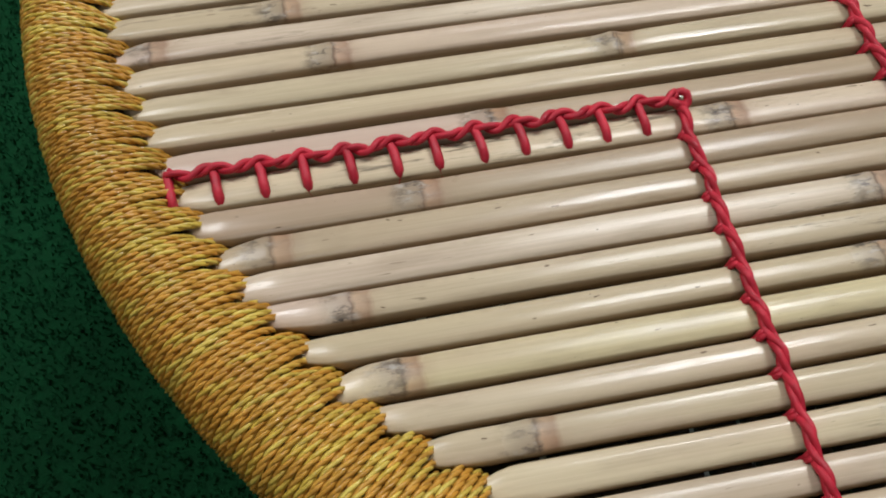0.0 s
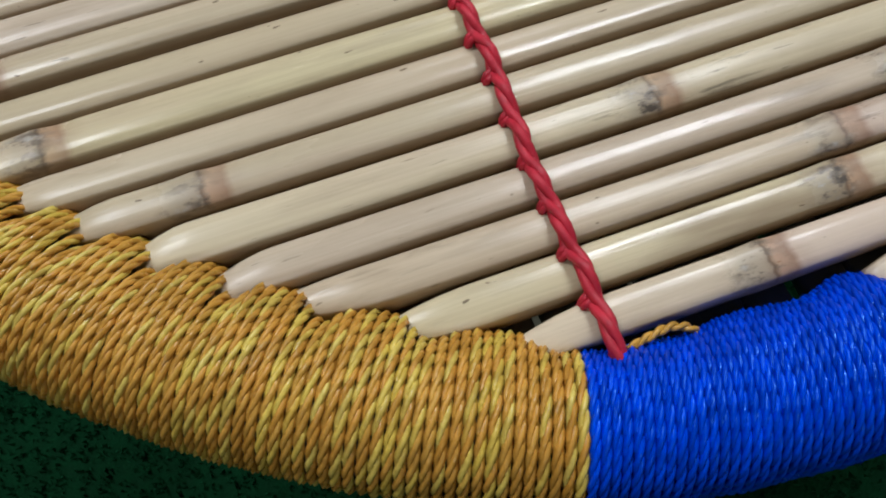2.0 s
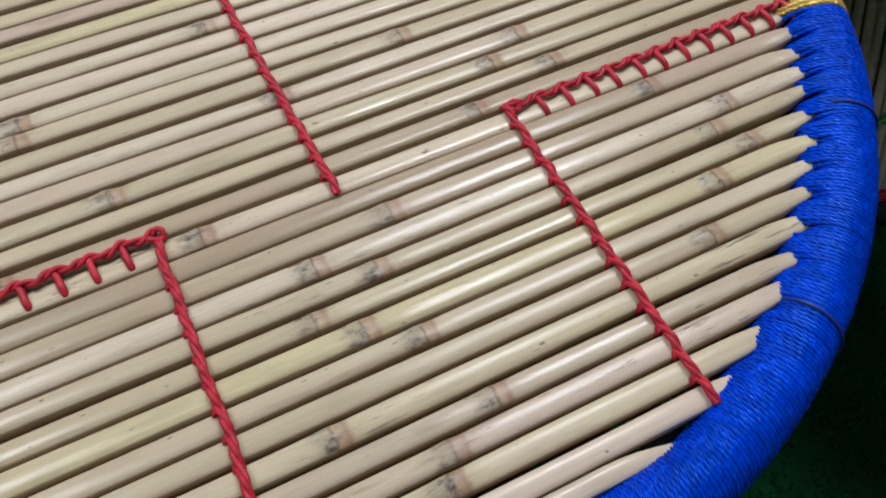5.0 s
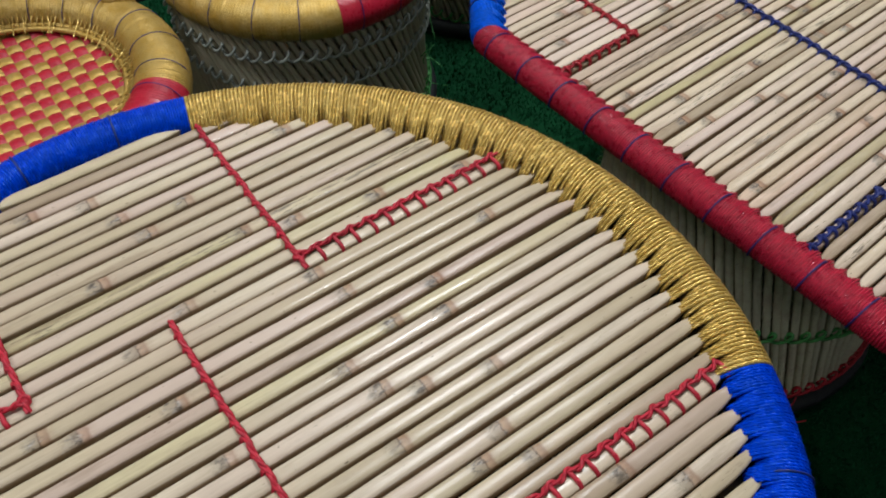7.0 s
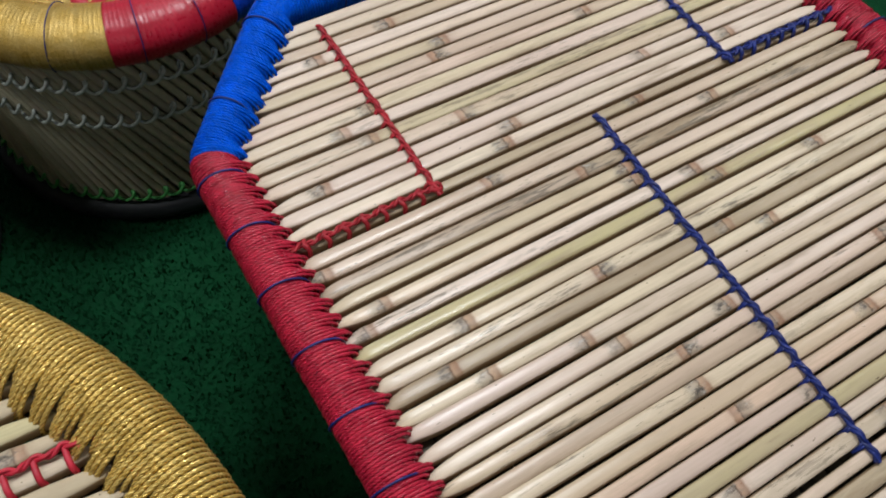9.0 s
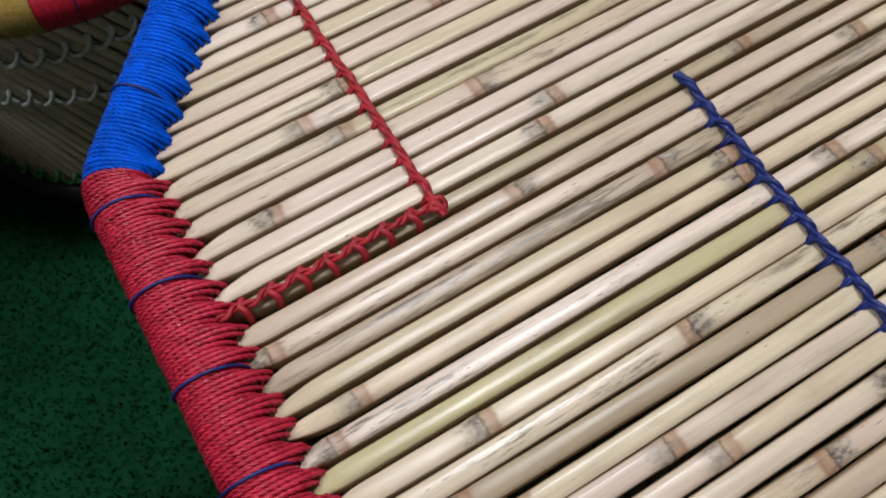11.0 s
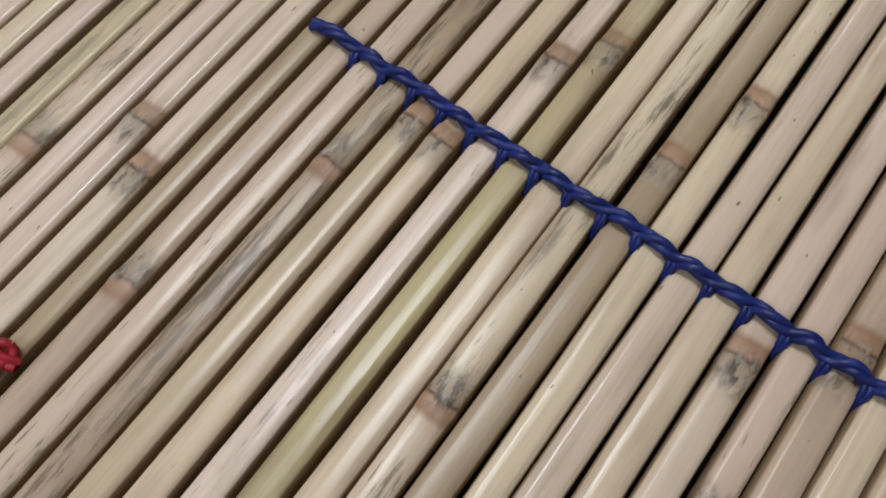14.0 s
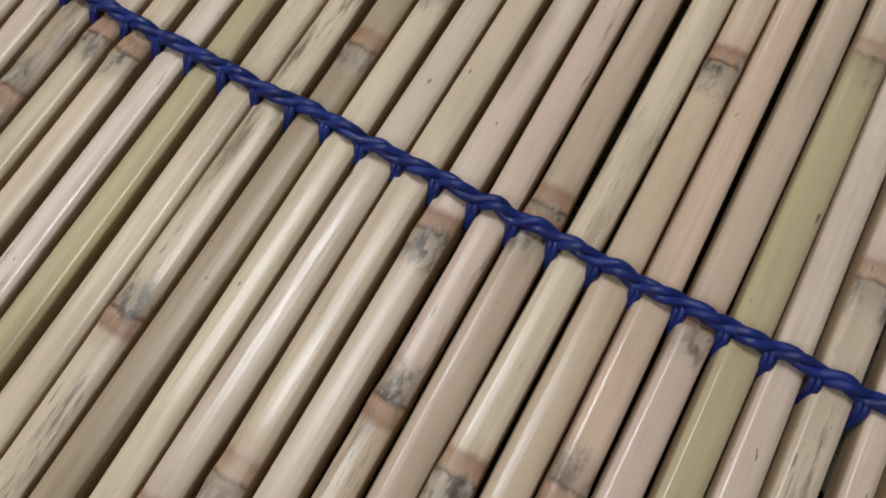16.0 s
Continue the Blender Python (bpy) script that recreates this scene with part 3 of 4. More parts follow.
for i, y in ROWS1.items():
    yy = y - CY
    if abs(yy) > RY - 0.15:
        continue
    half = RX * math.sqrt(1 - (yy / RY) ** 2)
    turn = math.atan2(yy * RX / RY, half)
    lo = -half - float(rim_inner(math.pi - turn)) - 0.38
    hi = half + float(rim_inner(turn)) + 0.30
    if abs(yy) > RY - 2.0:
        lo, hi = lo - 0.4, hi + 0.4
    if i == -14:            # the shortest cane fits between two bulges of the rim
        lo, hi, yy = -2.7, 4.6, yy + 0.2
    mid, length = (lo + hi) / 2, hi - lo
    fixed = [x - CX - mid for x, k in NODES1 + NODES1B if k == i]
    me = cane("cane", length, (0.434 if i > -14 else 0.36) * rng.uniform(0.92, 1.06), node_places(fixed, -length / 2, length / 2, rng, 34.0), M_OLIVE if i in (22, 20) else M_STAIN if i == 13 else M_CANE, rng, 0.75, (rng.uniform(1.1, 1.9), rng.uniform(2.0, 3.2)), 0.72, (rng.uniform(0.45, 0.62), rng.uniform(0.2, 0.32)))
    ob = part("cane", me, None, ROUND)
    tilt = radians(float(np.interp(y, [-20, -15, -10, -8, 0, 10, 20], [-1.2, -1.0, -0.5, -0.45, -0.25, 0.3, 1.0])))
    ob.matrix_local = pose(mid * math.cos(tilt) * P, (yy + mid * math.sin(tilt) + rng.uniform(-0.03, 0.03)) * P, (H1 + rng.uniform(-0.03, 0.03)) * P, rng.uniform(-3, 3), 0, math.degrees(tilt))

# second layer, laid across; its near-black colour paints the shade in the gaps
for k in range(-22, 23):
    x = k * 1.0 + rng.uniform(-0.1, 0.1)
    half = RY * math.sqrt(max(1 - (x / RX) ** 2, 0.01)) + 0.3
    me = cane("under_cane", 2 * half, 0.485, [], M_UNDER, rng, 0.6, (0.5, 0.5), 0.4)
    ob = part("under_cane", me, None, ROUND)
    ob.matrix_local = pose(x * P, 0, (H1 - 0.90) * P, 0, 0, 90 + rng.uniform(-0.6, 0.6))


def rim_at(a):
    """The way outward and the rim's middle at angles round the table."""
    out = np.stack([np.cos(a), np.sin(a), 0 * a], 1)
    return out, out * np.array([RX, RY, 0]) + out * (rim_rad(a) + rim_inner(a))[:, None] + np.array([0, 0, H1 - 0.72])


def rim_rad(a):
    return np.interp((np.degrees(a) + 180) % 360 - 180, RIM_ANGLE, RIM_HALF)


def rim_arc(a0, a1, gauge, lay, mat, label, seed, points, bulges=()):
    """One colour of the round rim, wound between two angles in degrees."""
    r = random.Random(seed)
    n = int(abs(radians(a1 - a0)) * (RX + 1.4) / gauge)
    a = np.radians(a0) + np.radians(a1 - a0) * (np.arange(n) + 0.5) / n
    out, mid = rim_at(a)
    rows = np.array(sorted(ROWS1.values())) - CY
    y = RY * np.sin(a)
    gap = np.abs(y[:, None] - (rows[:-1] + rows[1:])[None] / 2).min(1)
    size = 0.80 if mat is M_GOLD else 0.62 if mat is M_BLUE else 0.52
    teeth = np.clip((0.44 - gap) / 0.20, 0, 1) * size * np.clip(np.abs(np.cos(a)) * 2.0 - (0.0 if mat is M_GOLD else 0.25), 0, 1)
    if mat is M_BLUE:
        teeth *= (np.cos(a) > 0)
    for at, width, size in bulges:
        teeth = teeth + size * np.exp(-((np.degrees(a) - at) / width) ** 2)
    b = Build()
    rad = rim_rad(a)
    wound(b, mid, out, rad, teeth, gauge, lay, r, points=points, fat=0.64 if mat is M_BLUE else 0.565)
    part("rim_winding", b, mat, ROUND, label, "stuff")
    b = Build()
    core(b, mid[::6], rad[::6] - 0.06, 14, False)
    # yellow and gold hoops take the near-black, as shade between the loops
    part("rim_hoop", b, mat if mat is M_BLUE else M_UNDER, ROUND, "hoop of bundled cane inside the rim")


rim_arc(-201.0, -111.0, 0.20, 1.05, M_YELLOW, "twisted orange and yellow cord winding", 1, 64)
rim_arc(-111.0, -24.5, 0.17, 0.95, M_BLUE, "glossy royal blue cord winding", 2, 68, [(-98.2, 1.6, 0.42), (-103, 2.5, 0.25)])
rim_arc(-24.5, 75.0, 0.24, 0.85, M_GOLD, "metallic gold cord winding", 3, 76)
rim_arc(75.0, 159.0, 0.17, 0.95, M_BLUE, "glossy royal blue cord winding", 4, 48)
for d in (-62, -38, 86, 100, 118):
    b = Build()
    o, c = rim_at(np.array([radians(d)]))
    thread_tie(b, c[0], o[0], float(rim_rad(radians(d))) + 0.13, 0.06)
    part("rim_tie", b, M_NAVY, ROUND, "dark thread tie")

GAPS1 = {i: (ROWS1[i] + ROWS1[i + 1]) / 2 - CY for i in range(-14, 32)}


def stitch1(name, fill, label):
    b = Build()
    fill(b)
    b.v = [v + np.array([0, 0, H1]) for v in b.v]
    part(name, b, M_STITCH, ROUND, label)


C = CX
stitch1("stitch_line", lambda b: chain(b, 0.35 - C, -0.05 - C, [GAPS1[i] for i in range(-1, 19)], 0.165, -1, 0, 1), "twisted red cord stitched across the canes")
stitch1("stitch_line", lambda b: chain(b, -6.05 - C, -6.3 - C, [GAPS1[i] for i in range(0, -14, -1)] + [GAPS1[-14] - 0.2], 0.165, -1, 0, 2), "twisted red cord stitched across the canes")
stitch1("stitch_line", lambda b: chain(b, 7.85 - C, 7.6 - C, [GAPS1[i] for i in range(0, -15, -1)], 0.165, -1, 0, 3), "twisted red cord stitched across the canes")
stitch1("stitch_line", lambda b: chain(b, 7.6 - C, 7.45 - C, [GAPS1[i] for i in range(17, 32)], 0.165, -1, 0, 4), "twisted red cord stitched across the canes")
stitch1("stitch_line", lambda b: chain(b, -7.7 - C, -7.6 - C, [GAPS1[i] for i in range(17, 32)], 0.165, -1, 0, 5), "twisted red cord stitched across the canes")
stitch1("ladder_stitch", lambda b: ladder(b, -19.9 - C, -6.0 - C, -7.75 - CY, 0.46, 0.16, 1.12, 6), "red blanket stitch along one cane")
stitch1("ladder_stitch", lambda b: ladder(b, 21.8 - C, 8.1 - C, -8.12 - CY, 0.46, 0.16, 1.12, 7), "red blanket stitch along one cane")
stitch1("ladder_stitch", lambda b: ladder(b, 22.4 - C, 7.6 - C, 10.15 - CY, 0.46, 0.16, 1.12, 8), "red blanket stitch along one cane")
stitch1("ladder_stitch", lambda b: ladder(b, -20.3 - C, -7.7 - C, 9.9 - CY, 0.46, 0.16, 1.12, 9), "red blanket stitch along one cane")
drum(ROUND, 14.5, 0.50, H1 - 1.4, 84, 3, [(0.15, M_TWINE), (0.5, M_TWINE), (0.85, M_TWINE)], M_PALE)

# ---------------------------------------------------------------- eight-sided table
D2 = -2.59
H2 = TOP / P + D2
EIGHT = thing("eight_sided_table", (51.6 * P, 6.6 * P, 0.0), 3.2, "eight-sided split-cane table with crimson and blue corded rim", "table", "cane tables")
CORN = [(-19.65, 17.7), (-19.55, 6.0), (-19.25, -6.0), (-18.9, -17.7), (-11.6, -26.2), (12.2, -26.4), (19.7, -17.7), (20.0, -6.0), (20.0, 6.0), (19.5, 17.7), (12.2, 26.4), (-12.2, 26.4)]


def outline(step=0.25):
    p = np.array([(*c, 0.0) for c in CORN + CORN[:1]])
    q = resample(p, step)[:-1]
    for _ in range(9):
        q = 0.25 * np.roll(q, 1, 0) + 0.5 * q + 0.25 * np.roll(q, -1, 0)
    return q


EDGE = outline()


def inner_x(y, inset):
    """Half widths of the top at a row, to the left and right, inside the rim."""
    e = EDGE.copy()
    t = np.roll(e, -1, 0) - np.roll(e, 1, 0)
    t /= np.linalg.norm(t, axis=1, keepdims=True)
    out = np.stack([-t[:, 1], t[:, 0], 0 * t[:, 0]], 1)
    out *= np.sign((out * e).sum(1, keepdims=True))
    q = e - out * inset
    near = q[np.abs(q[:, 1] - y) < 0.35]
    if len(near) == 0 or abs(y) > q[:, 1].max() - 0.05:
        return None
    return near[near[:, 0] < 0][:, 0].mean(), near[near[:, 0] > 0][:, 0].mean()


ROWS2 = {k: 0.083 + 0.894 * k for k in range(-28, 29)}
NODES2 = [(-11.8, 24), (-5.5, 21), (-6.3, 16), (-4.4, 14), (-12.9, 18), (-11.7, 17), (-5.4, 13), (-7.5, 11), (-2.6, 9), (3.0, 12), (7.1, 10), (-0.6, 8),
          (2.7, 6), (3.8, 5), (-15.4, 15), (-15.9, 7), (-12.9, 4), (-17.2, 6), (-5.5, 3), (-17.6, 10), (-7.1, -1), (-0.7, 7), (1.9, 2), (-4.6, 22),
          (-10.8, 19), (10.3, 4), (0.4, -4), (4.3, 1), (-4.5, -3), (-0.5, -8), (5.2, -6), (1.9, -11), (-4.3, -7), (-5.1, -5), (6.7, -9)]
NODES2B = [(9.1, -3), (-14.8, 2), (-15.7, -6), (-6.8, -10), (-5.7, -14), (11.5, 14), (-13.3, 1), (-8.5, 0), (0.0, -4)]
STAINED2, GREEN2 = (12, 9, 2, -13), (5, 17, -9)
TURNED2 = (3, 9, 11, -3, -7, 16, 21)     # canes laid with their root end the other way
rng = random.Random(23)
for k, y in ROWS2.items():
    w = inner_x(y, 1.0)
    if w is None:
        continue
    lo, hi = w
    mid, length = (lo + hi) / 2, hi - lo
    fixed = [x - mid for x, q in NODES2 + NODES2B if q == k]
    nodes = node_places(fixed, -length / 2, length / 2, rng, 27.0)
    half, shift = 0.400 * rng.uniform(0.94, 1.05), rng.uniform(-0.025, 0.025)
    if abs(k) == 12:        # the thin canes that carry the looped stitches
        half, shift = 0.30, 0.0
    me = cane("cane", length, half, nodes, M_STAIN if k in STAINED2 else M_OLIVE if k in GREEN2 else M_CANE2, rng, 0.25, (rng.uniform(1.2, 2.4), rng.uniform(1.2, 2.4)), 0.72, (rng.uniform(0.3, 0.5), rng.uniform(0.3, 0.5)), k in TURNED2)
    ob = part("cane", me, None, EIGHT)
    ob.matrix_local = pose(mid * P, (y + shift) * P, (H2 + rng.uniform(-0.03, 0.03)) * P, rng.uniform(-4, 4), 0, rng.uniform(-0.15, 0.15))
# second layer, near-black in place of the shade under the top canes
for k in range(-23, 24):
    x = k * 0.82 + rng.uniform(-0.05, 0.05)
    q = EDGE[np.abs(EDGE[:, 0] - x) < 0.4]
    half = q[:, 1].max() - 1.0
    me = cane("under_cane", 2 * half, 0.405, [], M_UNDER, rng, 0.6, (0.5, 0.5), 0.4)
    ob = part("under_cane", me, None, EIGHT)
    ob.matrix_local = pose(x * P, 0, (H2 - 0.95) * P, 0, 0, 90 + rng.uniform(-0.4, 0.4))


def rim_side(names, gauge, lay, mat, label, seed, points):
    """The winding along the part of the edge whose directions lie between two angles."""
    r = random.Random(seed)
    e = np.concatenate([EDGE, EDGE[:1]])
    d = np.r_[0, np.cumsum(np.linalg.norm(np.diff(e, axis=0), axis=1))]
    lo, hi = names
    lo, hi = lo * d[-1], hi * d[-1]
    n = int((hi - lo) / gauge)
    s = (lo + (hi - lo) * (np.arange(n) + 0.5) / n) % d[-1]
    p = np.stack([np.interp(s, d, e[:, k]) for k in range(3)], 1)
    q = np.stack([np.interp((s + 0.6) % d[-1], d, e[:, k]) for k in range(3)], 1) - np.stack([np.interp((s - 0.6) % d[-1], d, e[:, k]) for k in range(3)], 1)
    q /= np.linalg.norm(q, axis=1, keepdims=True)
    out = np.stack([-q[:, 1], q[:, 0], 0 * q[:, 0]], 1)
    out *= np.sign((out * p).sum(1, keepdims=True))
    rows = np.array(list(ROWS2.values()))
    y = p[:, 1] - out[:, 1] * 1.2
    gap = np.abs(y[:, None] - (rows[:-1] + rows[1:])[None] / 2).min(1)
    teeth = np.clip(1.15 - gap / 0.34, 0, 1) * 0.62 * np.clip(np.abs(out[:, 0]) * 1.4 - 0.2, 0, 1)
    p[:, 2] = H2 - 0.30
    b = Build()
    wound(b, p, out, 1.12, teeth, gauge, lay, r, points=points, fat=0.64)
    part("rim_winding", b, mat, EIGHT, label, "stuff")
    b = Build()
    core(b, p[::6], 1.08, 14, False)
    part("rim_hoop", b, mat, EIGHT, "wrapped hoop inside the rim")
    for i in range(8, n, 20 if mat is M_RED else 35):
        b = Build()
        thread_tie(b, p[i], out[i], 1.26, 0.06)
        part("rim_tie", b, M_NAVY, EIGHT, "navy thread tie")


# shares of the way round, from the first corner down the long side
def share(corner):
    e = np.concatenate([EDGE, EDGE[:1]])
    d = np.r_[0, np.cumsum(np.linalg.norm(np.diff(e, axis=0), axis=1))]
    k = np.argmin(np.linalg.norm(EDGE[:, :2] - np.array(CORN[corner]), axis=1))
    return d[k] / d[-1]


rim_side((share(0) if share(0) < 0.5 else share(0) - 1, share(4)), 0.175, 0.8, M_RED, "crimson cord winding", 5, 46)
rim_side((share(4), share(6)), 0.175, 0.8, M_SKY, "bright blue cord winding", 6, 24)
rim_side((share(6), share(10)), 0.175, 0.8, M_RED, "crimson cord winding", 7, 26)
rim_side((share(10), (share(0) if share(0) > 0.5 else share(0) + 1)), 0.175, 0.8, M_SKY, "bright blue cord winding", 8, 40)

GAPS2 = {k: 0.083 + 0.894 * (k + 0.5) for k in range(-28, 28)}


def stitch2(name, mat, fill, label):
    b = Build()
    fill(b)
    b.v = [v + np.array([0, 0, H2]) for v in b.v]
    part(name, b, mat, EIGHT, label)


NAVY, CRIM = "twisted navy cord stitched across the canes", "twisted dark red cord stitched across the canes"
stitch2("stitch_line", M_NAVY, lambda b: chain(b, 0.1, -0.35, [GAPS2[11] + 0.55] + [GAPS2[k] for k in range(10, -14, -1)], 0.18, -1, 0.22, 21), NAVY)
stitch2("stitch_line", M_STITCH2, lambda b: chain(b, -10.3, -10.5, [GAPS2[k] for k in range(11, 27)], 0.17, -1, 0.15, 22), CRIM)
stitch2("stitch_line", M_NAVY, lambda b: chain(b, 9.9, 9.7, [GAPS2[k] for k in range(11, 27)], 0.17, -1, 0.15, 23), NAVY)
stitch2("stitch_line", M_NAVY, lambda b: chain(b, -9.8, -9.6, [GAPS2[k] for k in range(-12, -28, -1)], 0.17, -1, 0.15, 24), NAVY)
stitch2("stitch_line", M_STITCH2, lambda b: chain(b, 10.2, 10.3, [GAPS2[k] for k in range(-12, -28, -1)], 0.17, -1, 0.15, 25), CRIM)
stitch2("ladder_stitch", M_STITCH2, lambda b: ladder(b, -18.8, -10.3, ROWS2[12] + 0.02, 0.33, 0.155, 1.0, 26, True), "dark red looped stitch along one cane")
stitch2("ladder_stitch", M_NAVY, lambda b: ladder(b, 18.8, 9.9, ROWS2[12] + 0.02, 0.33, 0.155, 1.0, 27, True), "navy looped stitch along one cane")
stitch2("ladder_stitch", M_NAVY, lambda b: ladder(b, -18.6, -9.9, ROWS2[-12], 0.33, 0.155, 1.0, 28, True), "navy looped stitch along one cane")
stitch2("ladder_stitch", M_STITCH2, lambda b: ladder(b, 18.8, 10.2, ROWS2[-12], 0.33, 0.155, 1.0, 29, True), "dark red looped stitch along one cane")
drum(EIGHT, 14.8, 0.36, H2 - 1.3, 116, 5, [(0.06, M_STITCH2), (0.40, M_GREEN), (0.85, M_TWINE)], M_PALE)

# ---------------------------------------------------------------- stools


def stool(at, turn, radius, height, colours, label, seed, name="round_stool", tube_rad=2.5, blue=lambda k: k > 4):
    """A drum of reeds with a wound rim and a seat woven from ribbons."""
    e = thing(name, (at[0] * P, at[1] * P, 0.0), turn, label, "stool", "cane stools")
    drum(e, radius * 0.93, 0.37, height - 1.0, 96, seed, [(0.08, M_GREEN), (0.62, M_TWINE), (0.86, M_TWINE)], M_REED)
    rc = radius - tube_rad
    r = random.Random(seed)
    for a0, a1, mat, lab in colours:
        n = int(abs(radians(a1 - a0)) * rc / 0.10)
        a = np.radians(a0) + np.radians(a1 - a0) * np.linspace(0, 1, n)
        c = np.linspace(0, 2 * np.pi, 25)[:-1]
        k = np.arange(n)
        lot = np.array([r.uniform(-1, 1) for _ in range(n)])
        rad = tube_rad * (1 + 0.018 * np.abs(np.sin(np.pi * k / 3)) + 0.014 * lot[k // 3] + 0.012 * lot[k // 30])
        pts = np.stack([(rc + rad[:, None] * np.cos(c)) * np.cos(a)[:, None], (rc + rad[:, None] * np.cos(c)) * np.sin(a)[:, None], height + 0.85 * rad[:, None] * np.sin(c)], -1)
        b = Build()
        b.grid(pts, close_v=True)
        part("rim_ribbon", b, mat, e, lab)
        for d in np.arange(a0 + 9, a1 - 2, 17.0):
            t = Build()
            o = np.array([math.cos(radians(d)), math.sin(radians(d)), 0])
            thread_tie(t, o * rc + np.array([0, 0, height]), o, tube_rad * 0.99, 0.045)
            part("rim_tie", t, M_NAVY, e, "dark thread tie")
    # woven seat
    ri = radius - 2 * tube_rad + 1.0
    w = 1.25
    n = int(ri / w)
    for way in (0, 1):
        for k in range(-n, n + 1):
            c0 = k * w
            half = math.sqrt(max(ri * ri - c0 * c0, 0.2))
            s = np.linspace(-half, half, max(int(half * 2 / 0.2), 4))
            lift = 0.14 * np.cos(np.pi * s / w + np.pi * (k + way))
            row = []
            for q in (-0.48, -0.3, 0.0, 0.3, 0.48):
                x, y = s, np.full(len(s), c0 + q * w * 0.97)
                zz = height - 0.5 + lift - 0.10 * (abs(q) > 0.4) - 0.4 * (1 - (s * s + c0 * c0) / ri ** 2)
                row.append(np.stack([x, y, zz] if way == 0 else [y, x, zz], -1))
            b = Build()
            b.grid(np.stack(row, 0))
            mat = M_GOLDRIB if way == 0 else (M_BLUERIB if blue(k) else M_REDRIB)
            part("seat_ribbon", b, mat, e)
    b = Build()
    a = np.linspace(0, 2 * np.pi, 73)[:-1]
    for k in range(2):
        core(b, np.stack([(ri - 1.25 - 0.45 * k) * np.cos(a), (ri - 1.25 - 0.45 * k) * np.sin(a), 0 * a + height + 0.05 - 0.12 * k], 1), 0.26, 6)
    part("seat_binding", b, M_GOLDRIB, e, "gold binding round the seat")
    return e


STOOL = stool((32.0, 57.0), 0, 15.6, 20.6, [(-262, -102, M_GOLDRIB, "gold ribbon winding"), (-102, -66, M_REDRIB, "red ribbon winding"), (-66, 98, M_BLUERIB, "blue ribbon winding")],
      "round reed stool with red and gold woven seat", 7)
stool((64.0, 66.0), 40, 14.5, 20.0, [(0, 180, M_GOLDRIB, "gold ribbon winding"), (180, 360, M_REDRIB, "red ribbon winding")],
      "round reed stool standing behind the eight-sided table", 8)
CHAIR = stool((-0.8, 49.2), 0, 15.6, 20.6, [(-33, 200, M_GOLDRIB, "gold ribbon winding"), (-64, -33, M_REDRIB, "red ribbon winding"), (200, 300, M_BLUERIB, "blue ribbon winding")],
              "low reed chair with woven seat and cane back", 9, "low_chair", blue=lambda k: k < -3)
CHAIR["category"] = "chair"
for s in (-1, 1):
    b = Build()
    p = np.array([(s * 12.6, 6.0, 20.5), (s * 12.9, 7.6, 25), (s * 12.9, 9.4, 34), (s * 11.5, 11.0, 44)])
    q = soften(resample(p, 0.075), 40)
    tube(b, q, 1.7 * (1 + 0.03 * np.abs(np.sin(np.pi * np.arange(len(q)) / 4))), 14, up=(1, 0, 0))
    part("back_post", b, M_GOLDRIB, CHAIR, "gold wound back post")
for k in range(-9, 10):
    b = Build()
    a = k / 9.0 * radians(62)
    base = np.array([math.sin(a) * 12.2, 3.0 + math.cos(a) * 9.5, 21.0])
    tube(b, np.array([base, base + np.array([0.3 * k * 0.3, 1.2, 11.0]), base + np.array([0.2 * k, 2.2, 22.0])]), 0.42, 7, up=(1, 0, 0))
    me = b.mesh("back_cane")
    at = me.attributes.new("node_distance", "FLOAT", "POINT")
    at.data.foreach_set("value", np.full(len(me.vertices), 0.05, np.float32))
    at = me.attributes.new("length_tint", "FLOAT", "POINT")
    at.data.foreach_set("value", np.full(len(me.vertices), 0.5, np.float32))
    part("back_cane", me, M_CANE, CHAIR)
a = np.linspace(radians(-62), radians(62), 60)
for z in (22.0, 23.0, 42.0):
    b = Build()
    tube(b, np.stack([np.sin(a) * 12.3, 3.0 + np.cos(a) * 9.6 + (z - 21) * 0.1, 0 * a + z], 1), 0.35, 6)
    part("back_binding", b, M_GOLDRIB, CHAIR, "gold cord binding the back canes")

b = Build()
fr = random.Random(31)
for k in range(150):
    a = k / 150 * 2 * math.pi
    o, t = np.array([math.cos(a), math.sin(a), 0]), np.array([-math.sin(a), math.cos(a), 0])
    w, far = fr.uniform(-0.4, 0.4), fr.uniform(9.2, 9.9)
    p = np.array([o * 11.3 + [0, 0, 21.9], o * 10.9 + [0, 0, 21.4], o * 10.35 + t * w * 0.4 + [0, 0, 21.05], o * far + t * w + [0, 0, 20.45]])
    tube(b, soften(resample(p, 0.25), 1), 0.08, 4)
part("seat_fringe", b, M_GOLD, CHAIR, "gold threads tying the seat to its rim", "stuff")


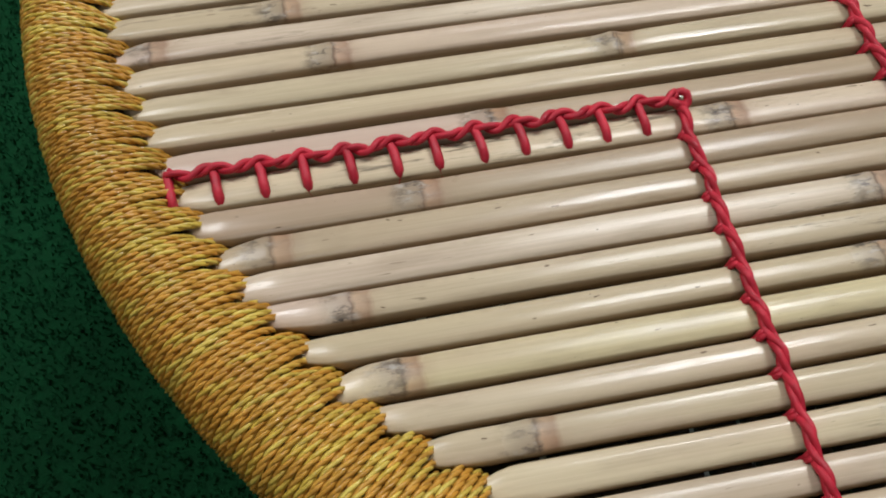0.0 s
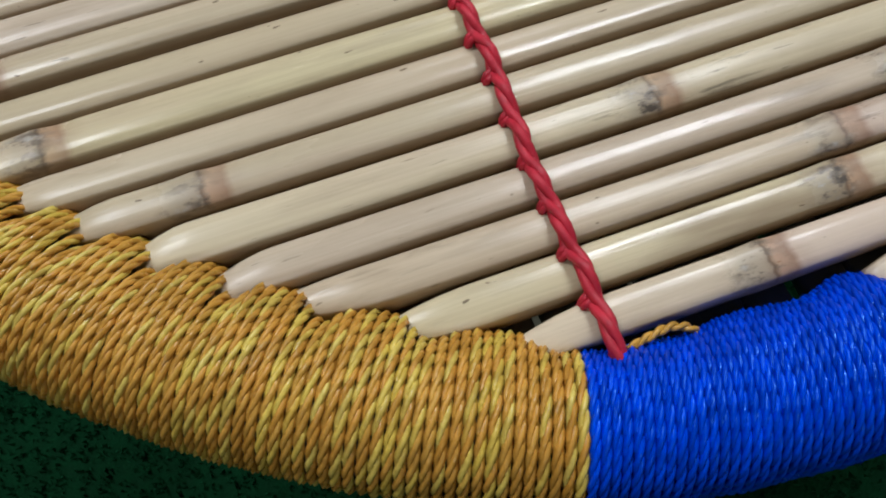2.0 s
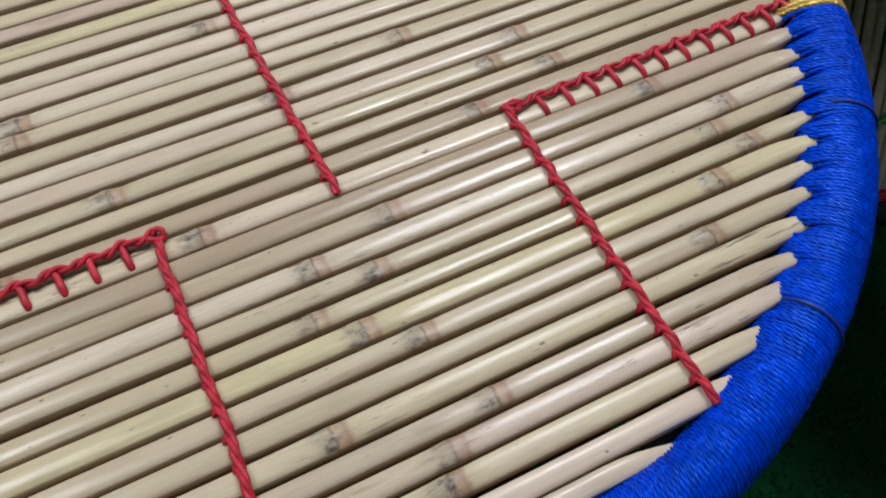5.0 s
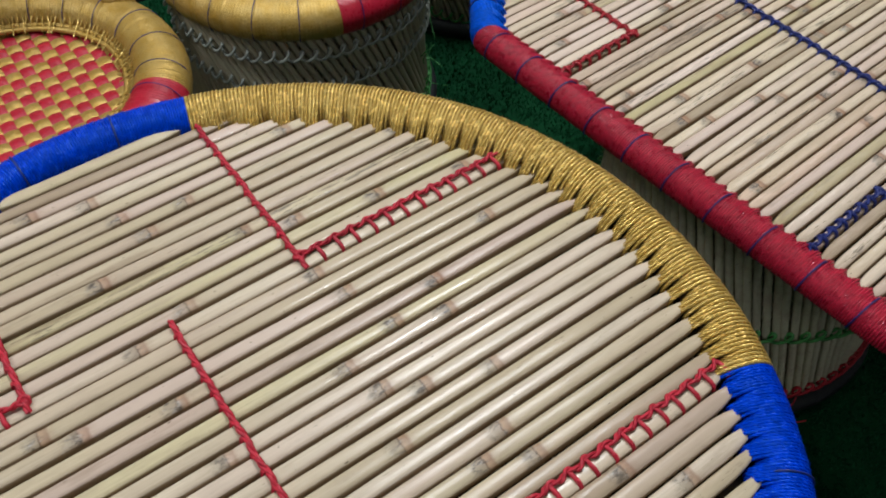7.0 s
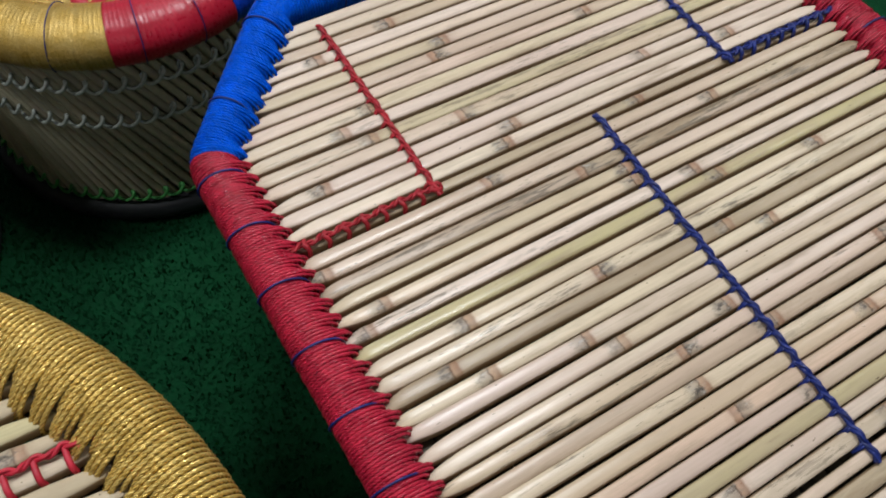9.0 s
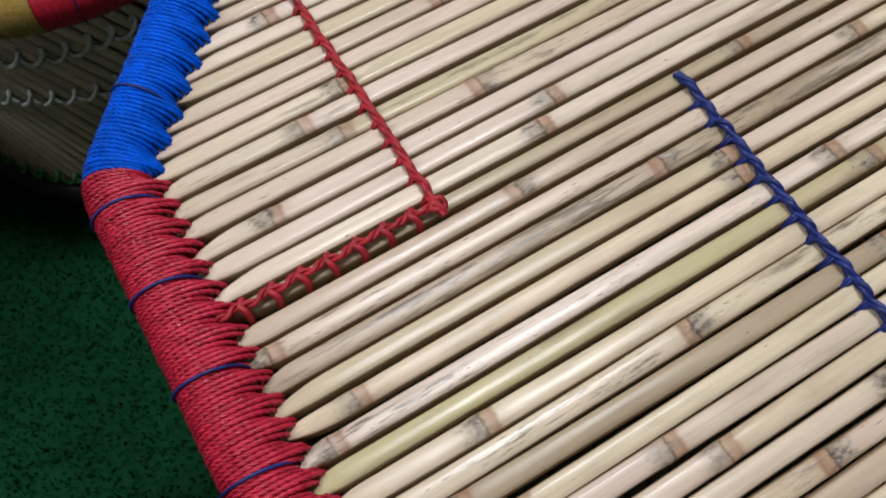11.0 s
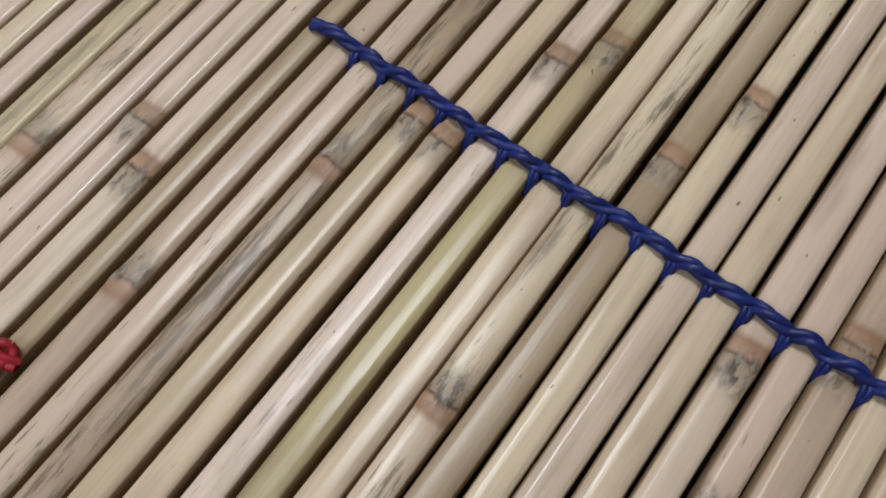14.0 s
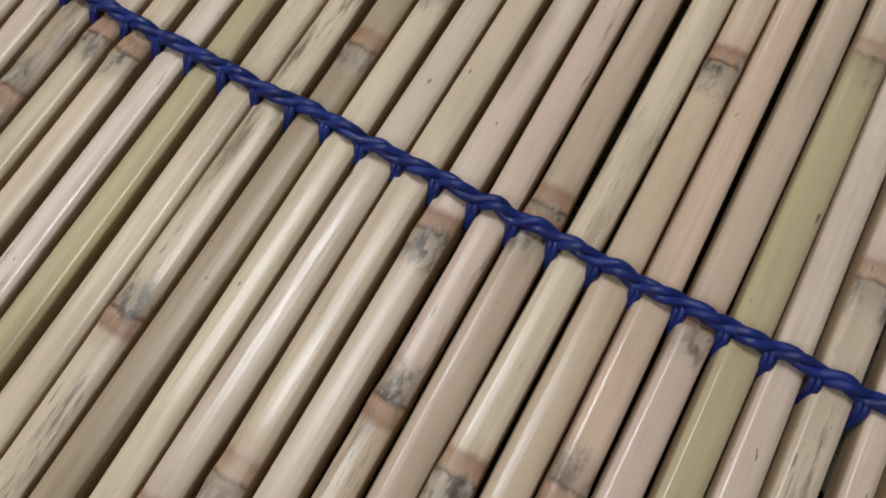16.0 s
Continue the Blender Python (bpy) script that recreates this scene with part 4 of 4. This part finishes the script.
def loose_threads(owner, centre, spread, count, length, mat, seed, label):
    """A few stray ends of twine hanging from a binding."""
    r = random.Random(seed)
    for _ in range(count):
        p = np.array([centre], float) + np.array([[r.uniform(-spread, spread), r.uniform(-spread, spread) * 0.4, r.uniform(-0.6, 0.6)]])
        d = np.array([r.uniform(-1, 1), r.uniform(-1, 0.2), r.uniform(-1, 0.6)])
        pts = [p[0]]
        for _ in range(10):
            d = d + np.array([r.uniform(-0.7, 0.7), r.uniform(-0.7, 0.7), r.uniform(-0.7, 0.5)])
            d /= np.linalg.norm(d)
            pts.append(pts[-1] + d * length / 10)
        b = Build()
        tube(b, soften(resample(np.array(pts), 0.15), 3), 0.07, 5)
        part("loose_thread", b, mat, owner, label)


loose_threads(STOOL, (9.5, -12.2, 4.5), 2.0, 6, 4.0, M_GREEN, 1, "stray green twine end")
loose_threads(STOOL, (10.5, -11.0, 10.0), 0.8, 4, 4.0, M_GREEN, 2, "stray green twine end")
loose_threads(EIGHT, (-8.0, -13.5, 3.4), 2.0, 5, 4.0, M_STITCH2, 3, "stray red twine end")
b = Build()
p = np.array([(-6.1, -21.25, -0.2), (-5.7, -21.2, 0.0), (-5.25, -21.15, 0.02), (-4.9, -21.25, -0.1), (-4.6, -21.5, -0.35)]) + np.array([-CX, -CY, H1])
twist(b, soften(resample(p, 0.06), 2), 0.085, 0.5, 2, 6)
part("cord_tail", b, M_YELLOW, ROUND, "loose end of the yellow cord")

# ---------------------------------------------------------------- carpet pile
g = np.random.default_rng(5)
n = 220000
x, y = g.uniform(-0.85, 1.45, n), g.uniform(-0.5, 1.21, n)
a, lean, tall = g.uniform(0, 6.28, n), g.uniform(0, 0.006, n), g.uniform(0.004, 0.010, n)
w = g.uniform(0.0009, 0.0022, n)
b0 = np.stack([x - w * np.cos(a), y - w * np.sin(a), np.full(n, -0.001)], 1)
b1 = np.stack([x + w * np.cos(a), y + w * np.sin(a), np.full(n, -0.001)], 1)
tip = np.stack([x + lean * np.sin(a * 3), y + lean * np.cos(a * 3), tall], 1)
me = bpy.data.meshes.new("carpet_pile")
me.from_pydata(np.stack([b0, b1, tip], 1).reshape(-1, 3).tolist(), [], np.arange(3 * n).reshape(-1, 3).tolist())
me.materials.append(M_BLADE)
tagged(new("carpet_pile", me), "short dark green pile of the carpet", "carpet", kind="stuff")
